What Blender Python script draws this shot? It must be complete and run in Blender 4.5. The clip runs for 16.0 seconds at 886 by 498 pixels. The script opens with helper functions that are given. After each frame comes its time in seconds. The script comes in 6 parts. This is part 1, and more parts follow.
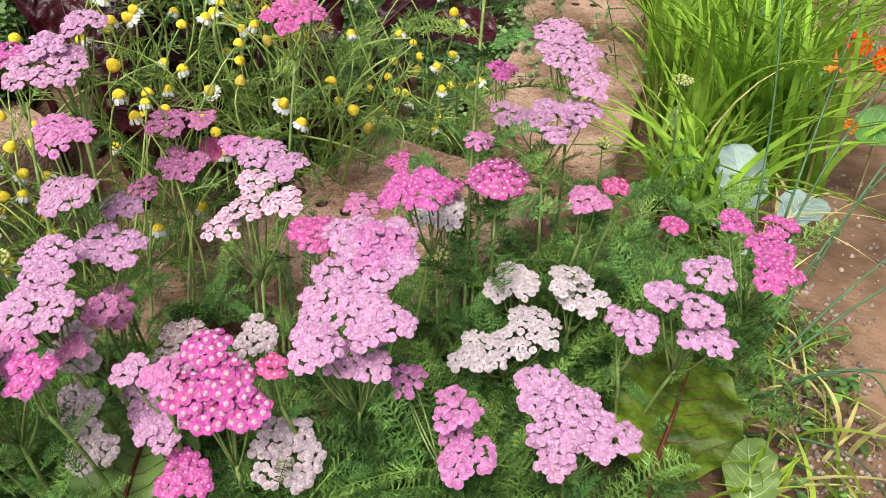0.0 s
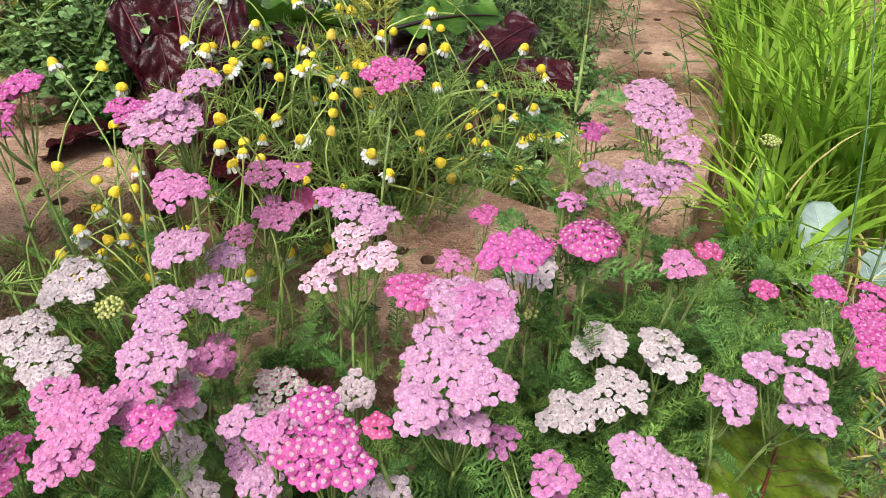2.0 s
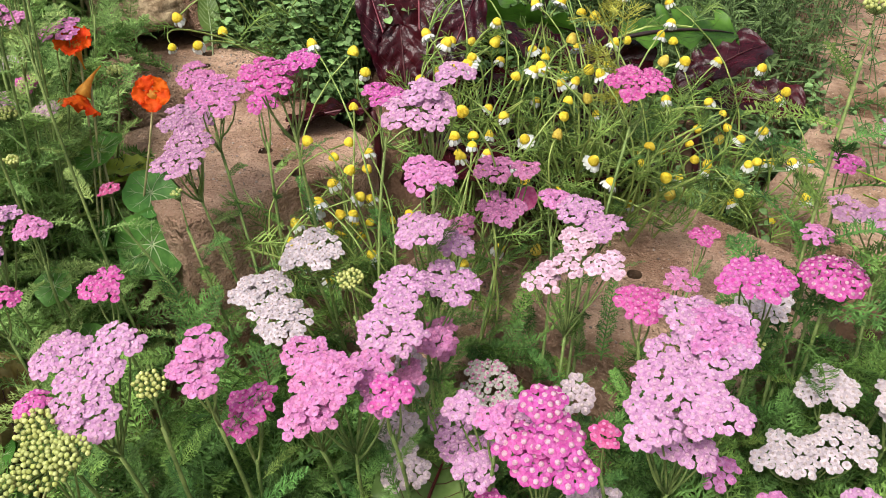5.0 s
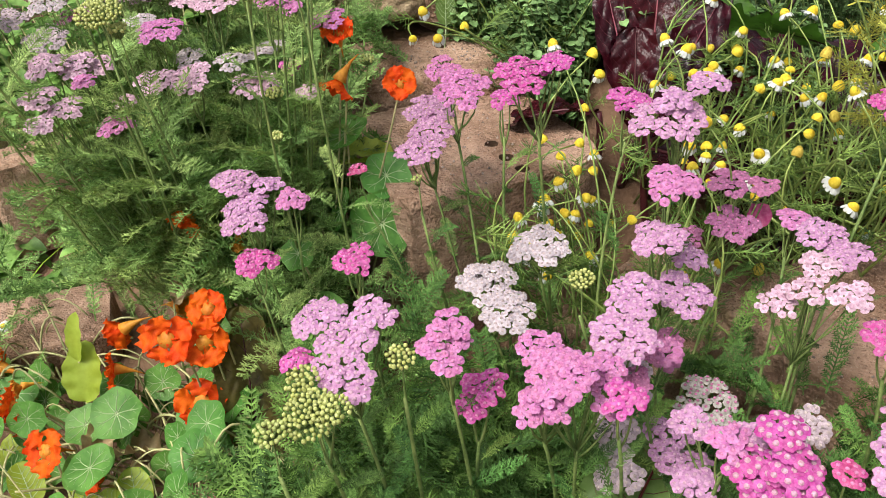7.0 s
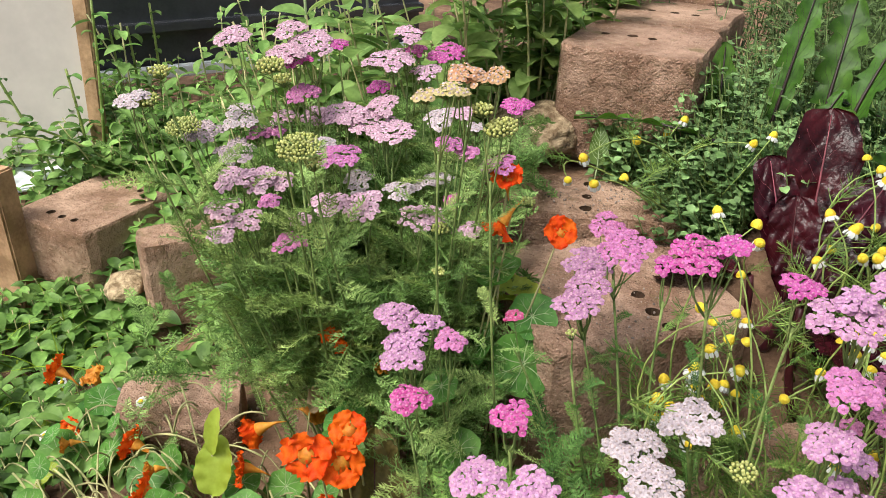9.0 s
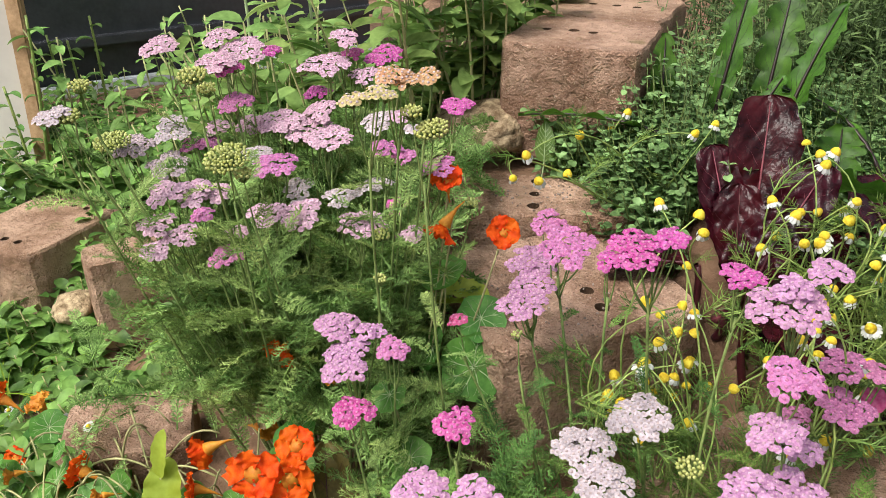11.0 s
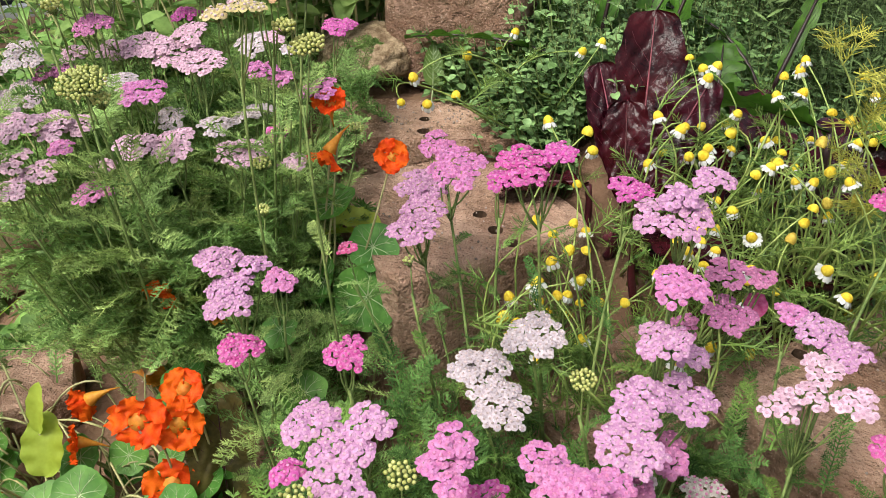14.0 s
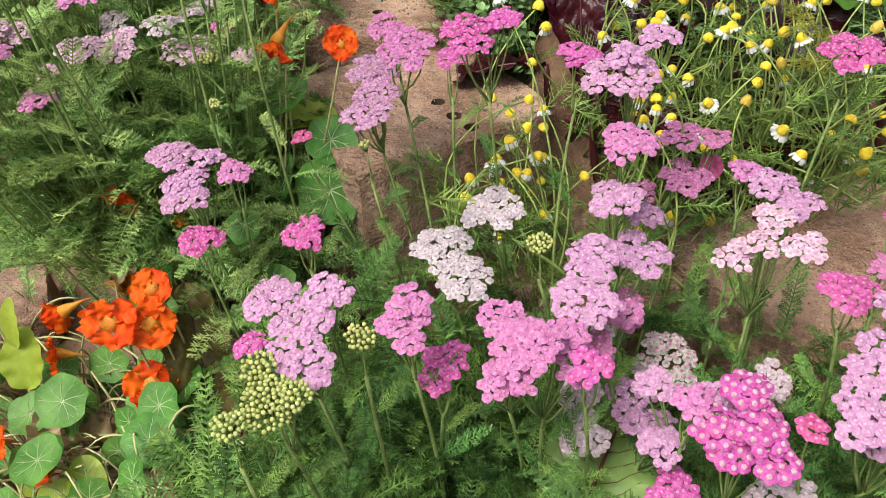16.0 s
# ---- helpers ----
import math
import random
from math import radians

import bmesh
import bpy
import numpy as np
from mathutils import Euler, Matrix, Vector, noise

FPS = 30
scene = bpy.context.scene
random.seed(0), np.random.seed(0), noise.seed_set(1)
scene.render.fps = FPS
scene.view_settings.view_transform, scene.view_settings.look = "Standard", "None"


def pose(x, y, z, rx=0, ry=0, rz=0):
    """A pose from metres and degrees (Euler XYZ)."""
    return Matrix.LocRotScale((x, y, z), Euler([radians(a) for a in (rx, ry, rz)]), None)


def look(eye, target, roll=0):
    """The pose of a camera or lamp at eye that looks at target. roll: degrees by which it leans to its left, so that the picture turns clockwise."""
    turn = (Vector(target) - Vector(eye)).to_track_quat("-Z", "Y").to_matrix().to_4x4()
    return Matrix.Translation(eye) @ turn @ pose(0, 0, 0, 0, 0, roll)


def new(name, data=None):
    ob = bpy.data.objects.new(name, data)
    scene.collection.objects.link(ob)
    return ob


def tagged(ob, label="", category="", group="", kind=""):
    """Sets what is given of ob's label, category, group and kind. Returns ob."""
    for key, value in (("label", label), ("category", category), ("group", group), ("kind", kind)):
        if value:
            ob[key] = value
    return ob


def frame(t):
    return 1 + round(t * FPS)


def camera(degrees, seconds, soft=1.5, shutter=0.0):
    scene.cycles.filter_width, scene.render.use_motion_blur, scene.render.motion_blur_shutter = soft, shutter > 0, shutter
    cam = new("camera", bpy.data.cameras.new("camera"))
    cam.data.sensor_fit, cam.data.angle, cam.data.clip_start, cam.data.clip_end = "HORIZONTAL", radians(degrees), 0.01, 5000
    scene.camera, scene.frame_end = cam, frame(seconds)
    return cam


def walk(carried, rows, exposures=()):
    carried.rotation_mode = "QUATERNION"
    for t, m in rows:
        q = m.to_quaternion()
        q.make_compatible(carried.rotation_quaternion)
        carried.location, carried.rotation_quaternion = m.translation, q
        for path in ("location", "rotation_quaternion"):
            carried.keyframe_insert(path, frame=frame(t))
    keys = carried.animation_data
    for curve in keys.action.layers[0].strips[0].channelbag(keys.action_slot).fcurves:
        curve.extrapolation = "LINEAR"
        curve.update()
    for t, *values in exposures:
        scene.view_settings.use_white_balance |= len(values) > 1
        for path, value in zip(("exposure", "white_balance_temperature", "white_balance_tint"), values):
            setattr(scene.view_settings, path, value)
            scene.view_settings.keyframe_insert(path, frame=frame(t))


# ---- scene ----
cam = camera(58.6, 16.0, soft=0.4)
PATH = [
    (0, (-0.001, 0.029, 0.746), (0.003, 1.634, -0.448), 0.1),
    (0.5, (-0.006, 0.034, 0.749), (-0.01, 1.642, -0.44), 0.2),
    (1, (-0.014, 0.037, 0.756), (-0.036, 1.658, -0.416), 0.1),
    (1.5, (-0.026, 0.035, 0.763), (-0.089, 1.67, -0.387), -0.2),
    (2, (-0.038, 0.033, 0.769), (-0.151, 1.679, -0.362), -0.4),
    (2.5, (-0.052, 0.028, 0.768), (-0.259, 1.672, -0.352), -0.8),
    (3, (-0.065, 0.032, 0.767), (-0.345, 1.667, -0.352), -0.9),
    (3.2, (-0.07, 0.036, 0.767), (-0.371, 1.668, -0.348), -0.9),
    (5.3, (-0.102, 0.016, 0.769), (-0.635, 1.584, -0.352), -0.2),
    (5.5, (-0.108, 0.014, 0.769), (-0.667, 1.572, -0.353), -0.1),
    (6, (-0.125, 0.007, 0.771), (-0.743, 1.538, -0.358), 0.0),
    (6.5, (-0.134, -0.004, 0.774), (-0.861, 1.477, -0.357), -0.9),
    (7, (-0.137, -0.01, 0.781), (-1.015, 1.392, -0.344), -2.4),
    (7.5, (-0.147, -0.012, 0.789), (-1.108, 1.376, -0.283), -1.1),
    (8, (-0.163, -0.016, 0.802), (-1.198, 1.351, -0.226), -0.3),
    (8.5, (-0.183, -0.026, 0.806), (-1.273, 1.309, -0.209), 0.4),
    (9, (-0.198, -0.03, 0.836), (-1.321, 1.335, -0.1), 1.1),
    (9.2, (-0.197, -0.027, 0.844), (-1.326, 1.353, -0.062), 1.0),
    (11.3, (-0.185, 0.001, 0.826), (-1.227, 1.414, -0.132), -0.7),
    (11.5, (-0.186, 0.002, 0.822), (-1.209, 1.412, -0.161), -0.7),
    (12, (-0.189, 0.003, 0.829), (-1.193, 1.426, -0.154), -0.5),
    (12.5, (-0.186, 0.01, 0.837), (-1.165, 1.456, -0.139), -0.4),
    (13, (-0.188, 0.015, 0.828), (-1.106, 1.489, -0.163), 0.1),
    (13.5, (-0.185, 0.017, 0.817), (-1.048, 1.496, -0.217), 0.3),
    (14, (-0.185, 0.018, 0.81), (-0.996, 1.501, -0.259), 1.0),
    (14.5, (-0.176, 0.021, 0.825), (-0.98, 1.508, -0.244), 0.2),
    (15, (-0.165, 0.015, 0.807), (-0.959, 1.497, -0.275), -1.0),
    (15.5, (-0.156, 0.013, 0.798), (-0.935, 1.486, -0.308), -2.0),
    (16, (-0.154, 0.007, 0.782), (-0.879, 1.407, -0.449), -2.3),
]
SKY, SUN, STOPS = 0.12, 1.9, 0.68
walk(cam, [(t, look(eye, target, roll)) for t, eye, target, roll in PATH], [(0, STOPS), (16, STOPS)])

# ---- light: soft overcast daylight ----
world = bpy.data.worlds.new("overcast_sky")
scene.world = world
world.use_nodes = True
wn = world.node_tree
sky = wn.nodes.new("ShaderNodeTexSky")
sky.sky_type, sky.sun_disc = "NISHITA", False
sky.sun_elevation, sky.sun_rotation = radians(60), radians(199)
sky.air_density, sky.dust_density, sky.ozone_density = 1.0, 6.0, 1.0
wn.nodes["Background"].inputs["Strength"].default_value = SKY
grey = wn.nodes.new("ShaderNodeHueSaturation")
grey.inputs["Saturation"].default_value = 0.45
wn.links.new(sky.outputs["Color"], grey.inputs["Color"])
wn.links.new(grey.outputs["Color"], wn.nodes["Background"].inputs["Color"])
sun = new("sun", bpy.data.lights.new("sun", "SUN"))
sun.data.energy, sun.data.angle, sun.data.color = SUN, radians(24), (1.0, 0.98, 0.9)
sun.matrix_world = look((-0.75, -2.2, 4.0), (0, 0, 0))


# ---- materials ----
def mat(name, base, rough=0.6, var=0.2, scale=40.0, tint=None, tintamt=0.0, bump=0.0, bumpscale=200.0, thin=0.0, rand=0.15, spec=0.35, coat=0.0, island=True):
    m = bpy.data.materials.new(name)
    m.use_nodes = True
    nt = m.node_tree
    N, K = nt.nodes, nt.links.new
    bs, out = N["Principled BSDF"], N["Material Output"]
    geo, tc = N.new("ShaderNodeNewGeometry"), N.new("ShaderNodeTexCoord")
    info = N.new("ShaderNodeObjectInfo")
    n1, n2 = N.new("ShaderNodeTexNoise"), N.new("ShaderNodeTexNoise")
    n1.inputs["Scale"].default_value, n2.inputs["Scale"].default_value = scale, scale * 7.3
    n1.inputs["Detail"].default_value = 4.0
    K(geo.outputs["Position"], n1.inputs["Vector"]), K(geo.outputs["Position"], n2.inputs["Vector"])
    mx = N.new("ShaderNodeMix")
    mx.data_type = "RGBA"
    hi = tint if tint else tuple(min(1.0, c * (1 + var)) for c in base)
    lo = tuple(c * (1 - var) for c in base)
    mx.inputs["A"].default_value, mx.inputs["B"].default_value = (*lo, 1), (*hi, 1)
    ramp = N.new("ShaderNodeMapRange")
    ramp.inputs["From Min"].default_value, ramp.inputs["From Max"].default_value = 0.35 - tintamt * 0.2, 0.68 - tintamt * 0.2
    ad = N.new("ShaderNodeMath")
    ad.operation = "MULTIPLY_ADD"
    ad.inputs[1].default_value, ad.inputs[2].default_value = 0.35, -0.175
    K(n2.outputs["Fac"], ad.inputs[0])
    a2 = N.new("ShaderNodeMath")
    K(n1.outputs["Fac"], a2.inputs[0]), K(ad.outputs[0], a2.inputs[1])
    K(a2.outputs[0], ramp.inputs["Value"]), K(ramp.outputs[0], mx.inputs["Factor"])
    hs = N.new("ShaderNodeHueSaturation")
    mr = N.new("ShaderNodeMapRange")
    mr.inputs["To Min"].default_value, mr.inputs["To Max"].default_value = 1 - rand, 1 + rand
    K(geo.outputs["Random Per Island"] if island else info.outputs["Random"], mr.inputs["Value"])
    mh = N.new("ShaderNodeMapRange")
    mh.inputs["To Min"].default_value, mh.inputs["To Max"].default_value = 0.5 - rand * 0.05, 0.5 + rand * 0.05
    K(info.outputs["Random"], mh.inputs["Value"])
    K(mr.outputs[0], hs.inputs["Value"]), K(mh.outputs[0], hs.inputs["Hue"]), K(mx.outputs["Result"], hs.inputs["Color"])
    K(hs.outputs["Color"], bs.inputs["Base Color"])
    bs.inputs["Roughness"].default_value = rough
    bs.inputs["Specular IOR Level"].default_value = spec
    if coat:
        bs.inputs["Coat Weight"].default_value, bs.inputs["Coat Roughness"].default_value = coat, 0.15
    if bump:
        b, n3 = N.new("ShaderNodeBump"), N.new("ShaderNodeTexNoise")
        n3.inputs["Scale"].default_value, n3.inputs["Detail"].default_value = bumpscale, 6.0
        b.inputs["Strength"].default_value, b.inputs["Distance"].default_value = bump, 0.004
        K(geo.outputs["Position"], n3.inputs["Vector"]), K(n3.outputs["Fac"], b.inputs["Height"]), K(b.outputs["Normal"], bs.inputs["Normal"])
    if thin:
        tr, ms = N.new("ShaderNodeBsdfTranslucent"), N.new("ShaderNodeMixShader")
        ms.inputs["Fac"].default_value = thin
        K(hs.outputs["Color"], tr.inputs["Color"]), K(bs.outputs[0], ms.inputs[1]), K(tr.outputs[0], ms.inputs[2]), K(ms.outputs[0], out.inputs["Surface"])
    return m


def clay(name):
    """Fired clay: blotches of two tones, pale sandy speckle, dark pits, and a rough pitted relief."""
    m = mat(name, (0.33, 0.19, 0.125), 0.92, 0.25, 11.0, tint=(0.49, 0.32, 0.23), rand=0.1, spec=0.15, island=False)
    nt = m.node_tree
    N, K = nt.nodes, nt.links.new
    bs = N["Principled BSDF"]
    geo = N.new("ShaderNodeNewGeometry")
    src = bs.inputs["Base Color"].links[0].from_socket
    prev = src
    for scale, lo, hi, col in ((420.0, 0.60, 0.70, (0.56, 0.42, 0.33, 1)), (230.0, 0.63, 0.72, (0.10, 0.055, 0.035, 1)), (26.0, 0.62, 0.75, (0.20, 0.15, 0.07, 1))):
        n, r, x = N.new("ShaderNodeTexNoise"), N.new("ShaderNodeMapRange"), N.new("ShaderNodeMix")
        x.data_type = "RGBA"
        n.inputs["Scale"].default_value, n.inputs["Detail"].default_value = scale, 3.0
        r.inputs["From Min"].default_value, r.inputs["From Max"].default_value, r.inputs["To Max"].default_value = lo, hi, 0.75
        x.inputs["B"].default_value = col
        K(geo.outputs["Position"], n.inputs["Vector"]), K(n.outputs["Fac"], r.inputs["Value"]), K(r.outputs[0], x.inputs["Factor"]), K(prev, x.inputs["A"])
        prev = x.outputs["Result"]
    K(prev, bs.inputs["Base Color"])
    b1, b2, n1, n2 = N.new("ShaderNodeBump"), N.new("ShaderNodeBump"), N.new("ShaderNodeTexNoise"), N.new("ShaderNodeTexNoise")
    n1.inputs["Scale"].default_value, n2.inputs["Scale"].default_value = 45.0, 330.0
    n1.inputs["Detail"].default_value = n2.inputs["Detail"].default_value = 8.0
    b1.inputs["Strength"].default_value, b1.inputs["Distance"].default_value = 1.0, 0.016
    b2.inputs["Strength"].default_value, b2.inputs["Distance"].default_value = 1.0, 0.005
    K(geo.outputs["Position"], n1.inputs["Vector"]), K(geo.outputs["Position"], n2.inputs["Vector"])
    K(n1.outputs["Fac"], b1.inputs["Height"]), K(n2.outputs["Fac"], b2.inputs["Height"]), K(b1.outputs["Normal"], b2.inputs["Normal"]), K(b2.outputs["Normal"], bs.inputs["Normal"])
    return m


def petal(name, base, tint, rand=0.2):
    return mat(name, base, 0.55, 0.1, 260.0, tint=tint, thin=0.25, rand=rand, spec=0.3)


PETALS = {
    "L": petal("lilac_petal", (0.47, 0.215, 0.40), (0.57, 0.325, 0.49)),
    "P": petal("pink_petal", (0.49, 0.14, 0.345), (0.56, 0.25, 0.45)),
    # Pale pink, raised further to make up for shade in the tall clump.
    "Q": petal("lifted_pale_pink_petal", (0.61, 0.375, 0.485), (0.69, 0.49, 0.575)),
    "M": petal("magenta_petal", (0.49, 0.050, 0.275), (0.56, 0.155, 0.395)),
    "C": petal("magenta_petal_deep", (0.46, 0.045, 0.275), (0.54, 0.14, 0.39)),
    "R": petal("crimson_petal", (0.47, 0.047, 0.20), (0.54, 0.13, 0.29)),
    "D": petal("dusky_pink_petal", (0.41, 0.125, 0.28), (0.49, 0.20, 0.36)),
    "W": petal("blush_white_petal", (0.51, 0.425, 0.465), (0.59, 0.52, 0.55)),
    "F": petal("faded_mauve_petal", (0.49, 0.38, 0.43), (0.56, 0.465, 0.50)),
    "G": petal("withered_grey_petal", (0.44, 0.40, 0.36), (0.51, 0.48, 0.445)),
    "O": petal("apricot_petal", (0.58, 0.30, 0.15), (0.64, 0.42, 0.25)),
    "Y": petal("cream_petal", (0.54, 0.44, 0.17), (0.58, 0.51, 0.28)),
    "B": petal("green_bud", (0.42, 0.46, 0.12), (0.58, 0.61, 0.25)),
}
DISC = mat("pinkish_floret_disc", (0.55, 0.20, 0.36), 0.85, 0.25, 600.0, thin=0.1)
DISC_LILAC = mat("lilac_floret_disc", (0.55, 0.33, 0.43), 0.85, 0.2, 600.0, thin=0.1)
DISC_EYE = mat("pale_pink_floret_disc", (0.51, 0.285, 0.365), 0.85, 0.3, 600.0, thin=0.1)
DISC_PALE = mat("pale_blush_floret_disc", (0.52, 0.42, 0.41), 0.85, 0.2, 600.0, thin=0.1)
OREGSTEM = mat("oregano_stem", (0.10, 0.14, 0.035), 0.6, 0.3, 60.0)
GREEN_CALYX = mat("calyx_green", (0.12, 0.19, 0.06), 0.7, 0.25, 200.0)
STEM = mat("yarrow_stem_green", (0.14, 0.22, 0.055), 0.65, 0.3, 60.0, tint=(0.24, 0.315, 0.095), bump=0.3, bumpscale=900)
# Greens vary by plant, plus painted light: dimmed near, lifted in the shaded clump.
FEATHER_DIMMED = mat("feathery_leaf_dimmed_green", (0.050, 0.125, 0.026), 0.6, 0.4, 25.0, tint=(0.16, 0.31, 0.076), thin=0.22, rand=0.4, spec=0.2)
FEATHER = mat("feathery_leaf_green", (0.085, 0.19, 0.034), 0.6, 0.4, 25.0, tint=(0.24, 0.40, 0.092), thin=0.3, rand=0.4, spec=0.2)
FEATHER_LIFTED = mat("feathery_leaf_lifted_grey_green", (0.19, 0.33, 0.080), 0.6, 0.4, 25.0, tint=(0.44, 0.60, 0.20), thin=0.4, rand=0.4, spec=0.2)
CHAM_STEM = mat("chamomile_stem", (0.19, 0.28, 0.055), 0.55, 0.3, 30.0, tint=(0.35, 0.44, 0.125), rand=0.25)
CHAM_LEAF = mat("chamomile_thread_leaf", (0.085, 0.17, 0.028), 0.6, 0.4, 30.0, tint=(0.20, 0.30, 0.058), thin=0.12, rand=0.4)
CHAM_YELLOW = mat("yellowing_thread_leaf", (0.30, 0.33, 0.045), 0.6, 0.3, 30.0, tint=(0.48, 0.48, 0.08), thin=0.2, rand=0.3)
CONE = mat("yellow_cone", (0.72, 0.49, 0.018), 0.85, 0.15, 150.0, tint=(0.80, 0.64, 0.06), bump=0.4, bumpscale=1500, rand=0.12)
CONE_OLD = mat("spent_yellow_cone", (0.50, 0.36, 0.04), 0.9, 0.2, 150.0, tint=(0.60, 0.46, 0.08), bump=0.4, bumpscale=1500, rand=0.15)
RAY = mat("white_ray_petal", (0.66, 0.67, 0.64), 0.5, 0.06, 200.0, thin=0.25, rand=0.06)
BRICK = clay("pinkish_fired_clay")
# Clay darkened to stand in for the shade down inside the holes.
HOLE_SHADE = mat("shaded_hole_clay", (0.09, 0.055, 0.035), 0.95, 0.3, 80.0, spec=0.1)
SOIL = mat("red_brown_soil", (0.155, 0.088, 0.054), 0.95, 0.35, 5.0, tint=(0.27, 0.165, 0.105), bump=1.0, bumpscale=140, spec=0.15, rand=0.0)
PEBBLE = mat("mixed_gravel", (0.22, 0.165, 0.125), 0.85, 0.4, 120.0, tint=(0.40, 0.33, 0.27), rand=0.4)
MOSS = mat("moss", (0.11, 0.14, 0.03), 0.95, 0.4, 60.0, tint=(0.20, 0.22, 0.05), rand=0.4)
ROCKM = mat("tan_rock", (0.26, 0.17, 0.09), 0.9, 0.35, 70.0, tint=(0.52, 0.40, 0.25), bump=1.0, bumpscale=220, island=False)
ORANGE = mat("orange_nasturtium_petal", (0.88, 0.080, 0.006), 0.55, 0.15, 90.0, tint=(0.92, 0.15, 0.010), thin=0.3, rand=0.12, spec=0.15, bump=0.15, bumpscale=300)
ORANGE_PALE = mat("fading_orange_petal", (0.74, 0.26, 0.025), 0.55, 0.2, 60.0, tint=(0.78, 0.38, 0.05), thin=0.3, rand=0.15)
THROAT = mat("yellow_throat", (0.75, 0.38, 0.03), 0.6, 0.2, 300.0)
NAST = mat("nasturtium_leaf", (0.070, 0.215, 0.028), 0.5, 0.25, 30.0, tint=(0.13, 0.31, 0.055), thin=0.25, rand=0.2, bump=0.15, bumpscale=120, spec=0.25)
NASTVEIN = mat("pale_leaf_vein", (0.42, 0.52, 0.28), 0.55, 0.1, 50.0, thin=0.15)
LIME = mat("yellowing_leaf", (0.36, 0.46, 0.04), 0.5, 0.2, 18.0, tint=(0.44, 0.56, 0.08), thin=0.3)
TAN = mat("withered_tan_leaf", (0.45, 0.30, 0.14), 0.7, 0.3, 25.0, tint=(0.58, 0.45, 0.26), thin=0.25)
VINE = mat("nasturtium_vine", (0.34, 0.36, 0.14), 0.55, 0.3, 30.0, tint=(0.48, 0.44, 0.22), rand=0.25)
BEET = mat("dark_red_lettuce_leaf", (0.017, 0.0016, 0.0045), 0.2, 0.4, 22.0, tint=(0.045, 0.0045, 0.009), bump=0.8, bumpscale=75, thin=0.04, rand=0.2, spec=0.2)
BEETRIB = mat("pink_beet_rib", (0.20, 0.05, 0.065), 0.4, 0.25, 50.0)
BEETVEIN = mat("maroon_beet_vein", (0.06, 0.012, 0.016), 0.4, 0.25, 50.0)
SORREL = mat("dark_veined_green_leaf", (0.04, 0.12, 0.012), 0.45, 0.35, 15.0, tint=(0.095, 0.22, 0.024), thin=0.3, bump=0.3, bumpscale=60, spec=0.25)
SORRELRIB = mat("blackish_maroon_rib", (0.022, 0.010, 0.010), 0.4, 0.3, 50.0)
CHARD = mat("chard_leaf", (0.048, 0.080, 0.005), 0.42, 0.4, 38.0, tint=(0.125, 0.18, 0.012), thin=0.15, bump=0.8, bumpscale=55, spec=0.18)
CHARDPALE = mat("chard_leaf_grey_green", (0.12, 0.22, 0.045), 0.42, 0.25, 14.0, tint=(0.20, 0.31, 0.09), thin=0.2, bump=0.6, bumpscale=45, spec=0.25)
CHARDRIB = mat("red_chard_rib", (0.11, 0.020, 0.014), 0.45, 0.3, 50.0)
BROWNLEAF = mat("bronze_green_leaf", (0.080, 0.070, 0.020), 0.5, 0.4, 30.0, tint=(0.16, 0.13, 0.040), thin=0.15, bump=0.5, bumpscale=60, spec=0.2)
THYME = mat("oregano_leaf", (0.115, 0.22, 0.060), 0.5, 0.4, 20.0, tint=(0.27, 0.42, 0.16), thin=0.2, rand=0.4, spec=0.25)
LAVENDER = mat("lavender_grey_leaf", (0.060, 0.115, 0.030), 0.65, 0.35, 20.0, tint=(0.15, 0.23, 0.08), thin=0.2, rand=0.45, spec=0.2)
HERB = mat("bright_herb_leaf", (0.20, 0.345, 0.080), 0.65, 0.3, 14.0, tint=(0.37, 0.54, 0.165), thin=0.4, rand=0.35, spec=0.15)
WEED = mat("weed_leaf", (0.10, 0.235, 0.042), 0.5, 0.35, 14.0, tint=(0.22, 0.40, 0.095), thin=0.25, rand=0.4, spec=0.25)
GRASS = mat("grass_blade", (0.20, 0.38, 0.030), 0.55, 0.35, 8.0, tint=(0.38, 0.58, 0.075), thin=0.48, rand=0.4, spec=0.12)
STRAW = mat("yellowed_grass", (0.46, 0.36, 0.12), 0.6, 0.3, 10.0, tint=(0.55, 0.48, 0.2), thin=0.2, rand=0.3)
CHIVE = mat("dark_chive_leaf", (0.045, 0.11, 0.045), 0.45, 0.3, 20.0, tint=(0.08, 0.17, 0.07), rand=0.3)
KOHL = mat("waxy_blue_green_leaf", (0.30, 0.42, 0.38), 0.5, 0.15, 16.0, tint=(0.42, 0.53, 0.50), thin=0.15, rand=0.15)
KOHLVEIN = mat("pale_blue_vein", (0.50, 0.60, 0.55), 0.5, 0.1, 50.0)
BOARDM = mat("off_white_board", (0.50, 0.47, 0.42), 0.6, 0.08, 6.0, rand=0.0, bump=0.1, bumpscale=60)
WOOD = mat("raw_timber", (0.36, 0.22, 0.11), 0.75, 0.3, 20.0, tint=(0.48, 0.31, 0.17), bump=0.4, bumpscale=90)
BLACKP = mat("black_plastic", (0.045, 0.048, 0.054), 0.25, 0.2, 12.0, rand=0.0, spec=0.5)
SILVER = mat("pale_metal_rail", (0.50, 0.53, 0.56), 0.35, 0.1, 30.0)
SHEET = mat("white_plastic_sheet", (0.62, 0.66, 0.68), 0.45, 0.15, 8.0, bump=0.3, bumpscale=30)


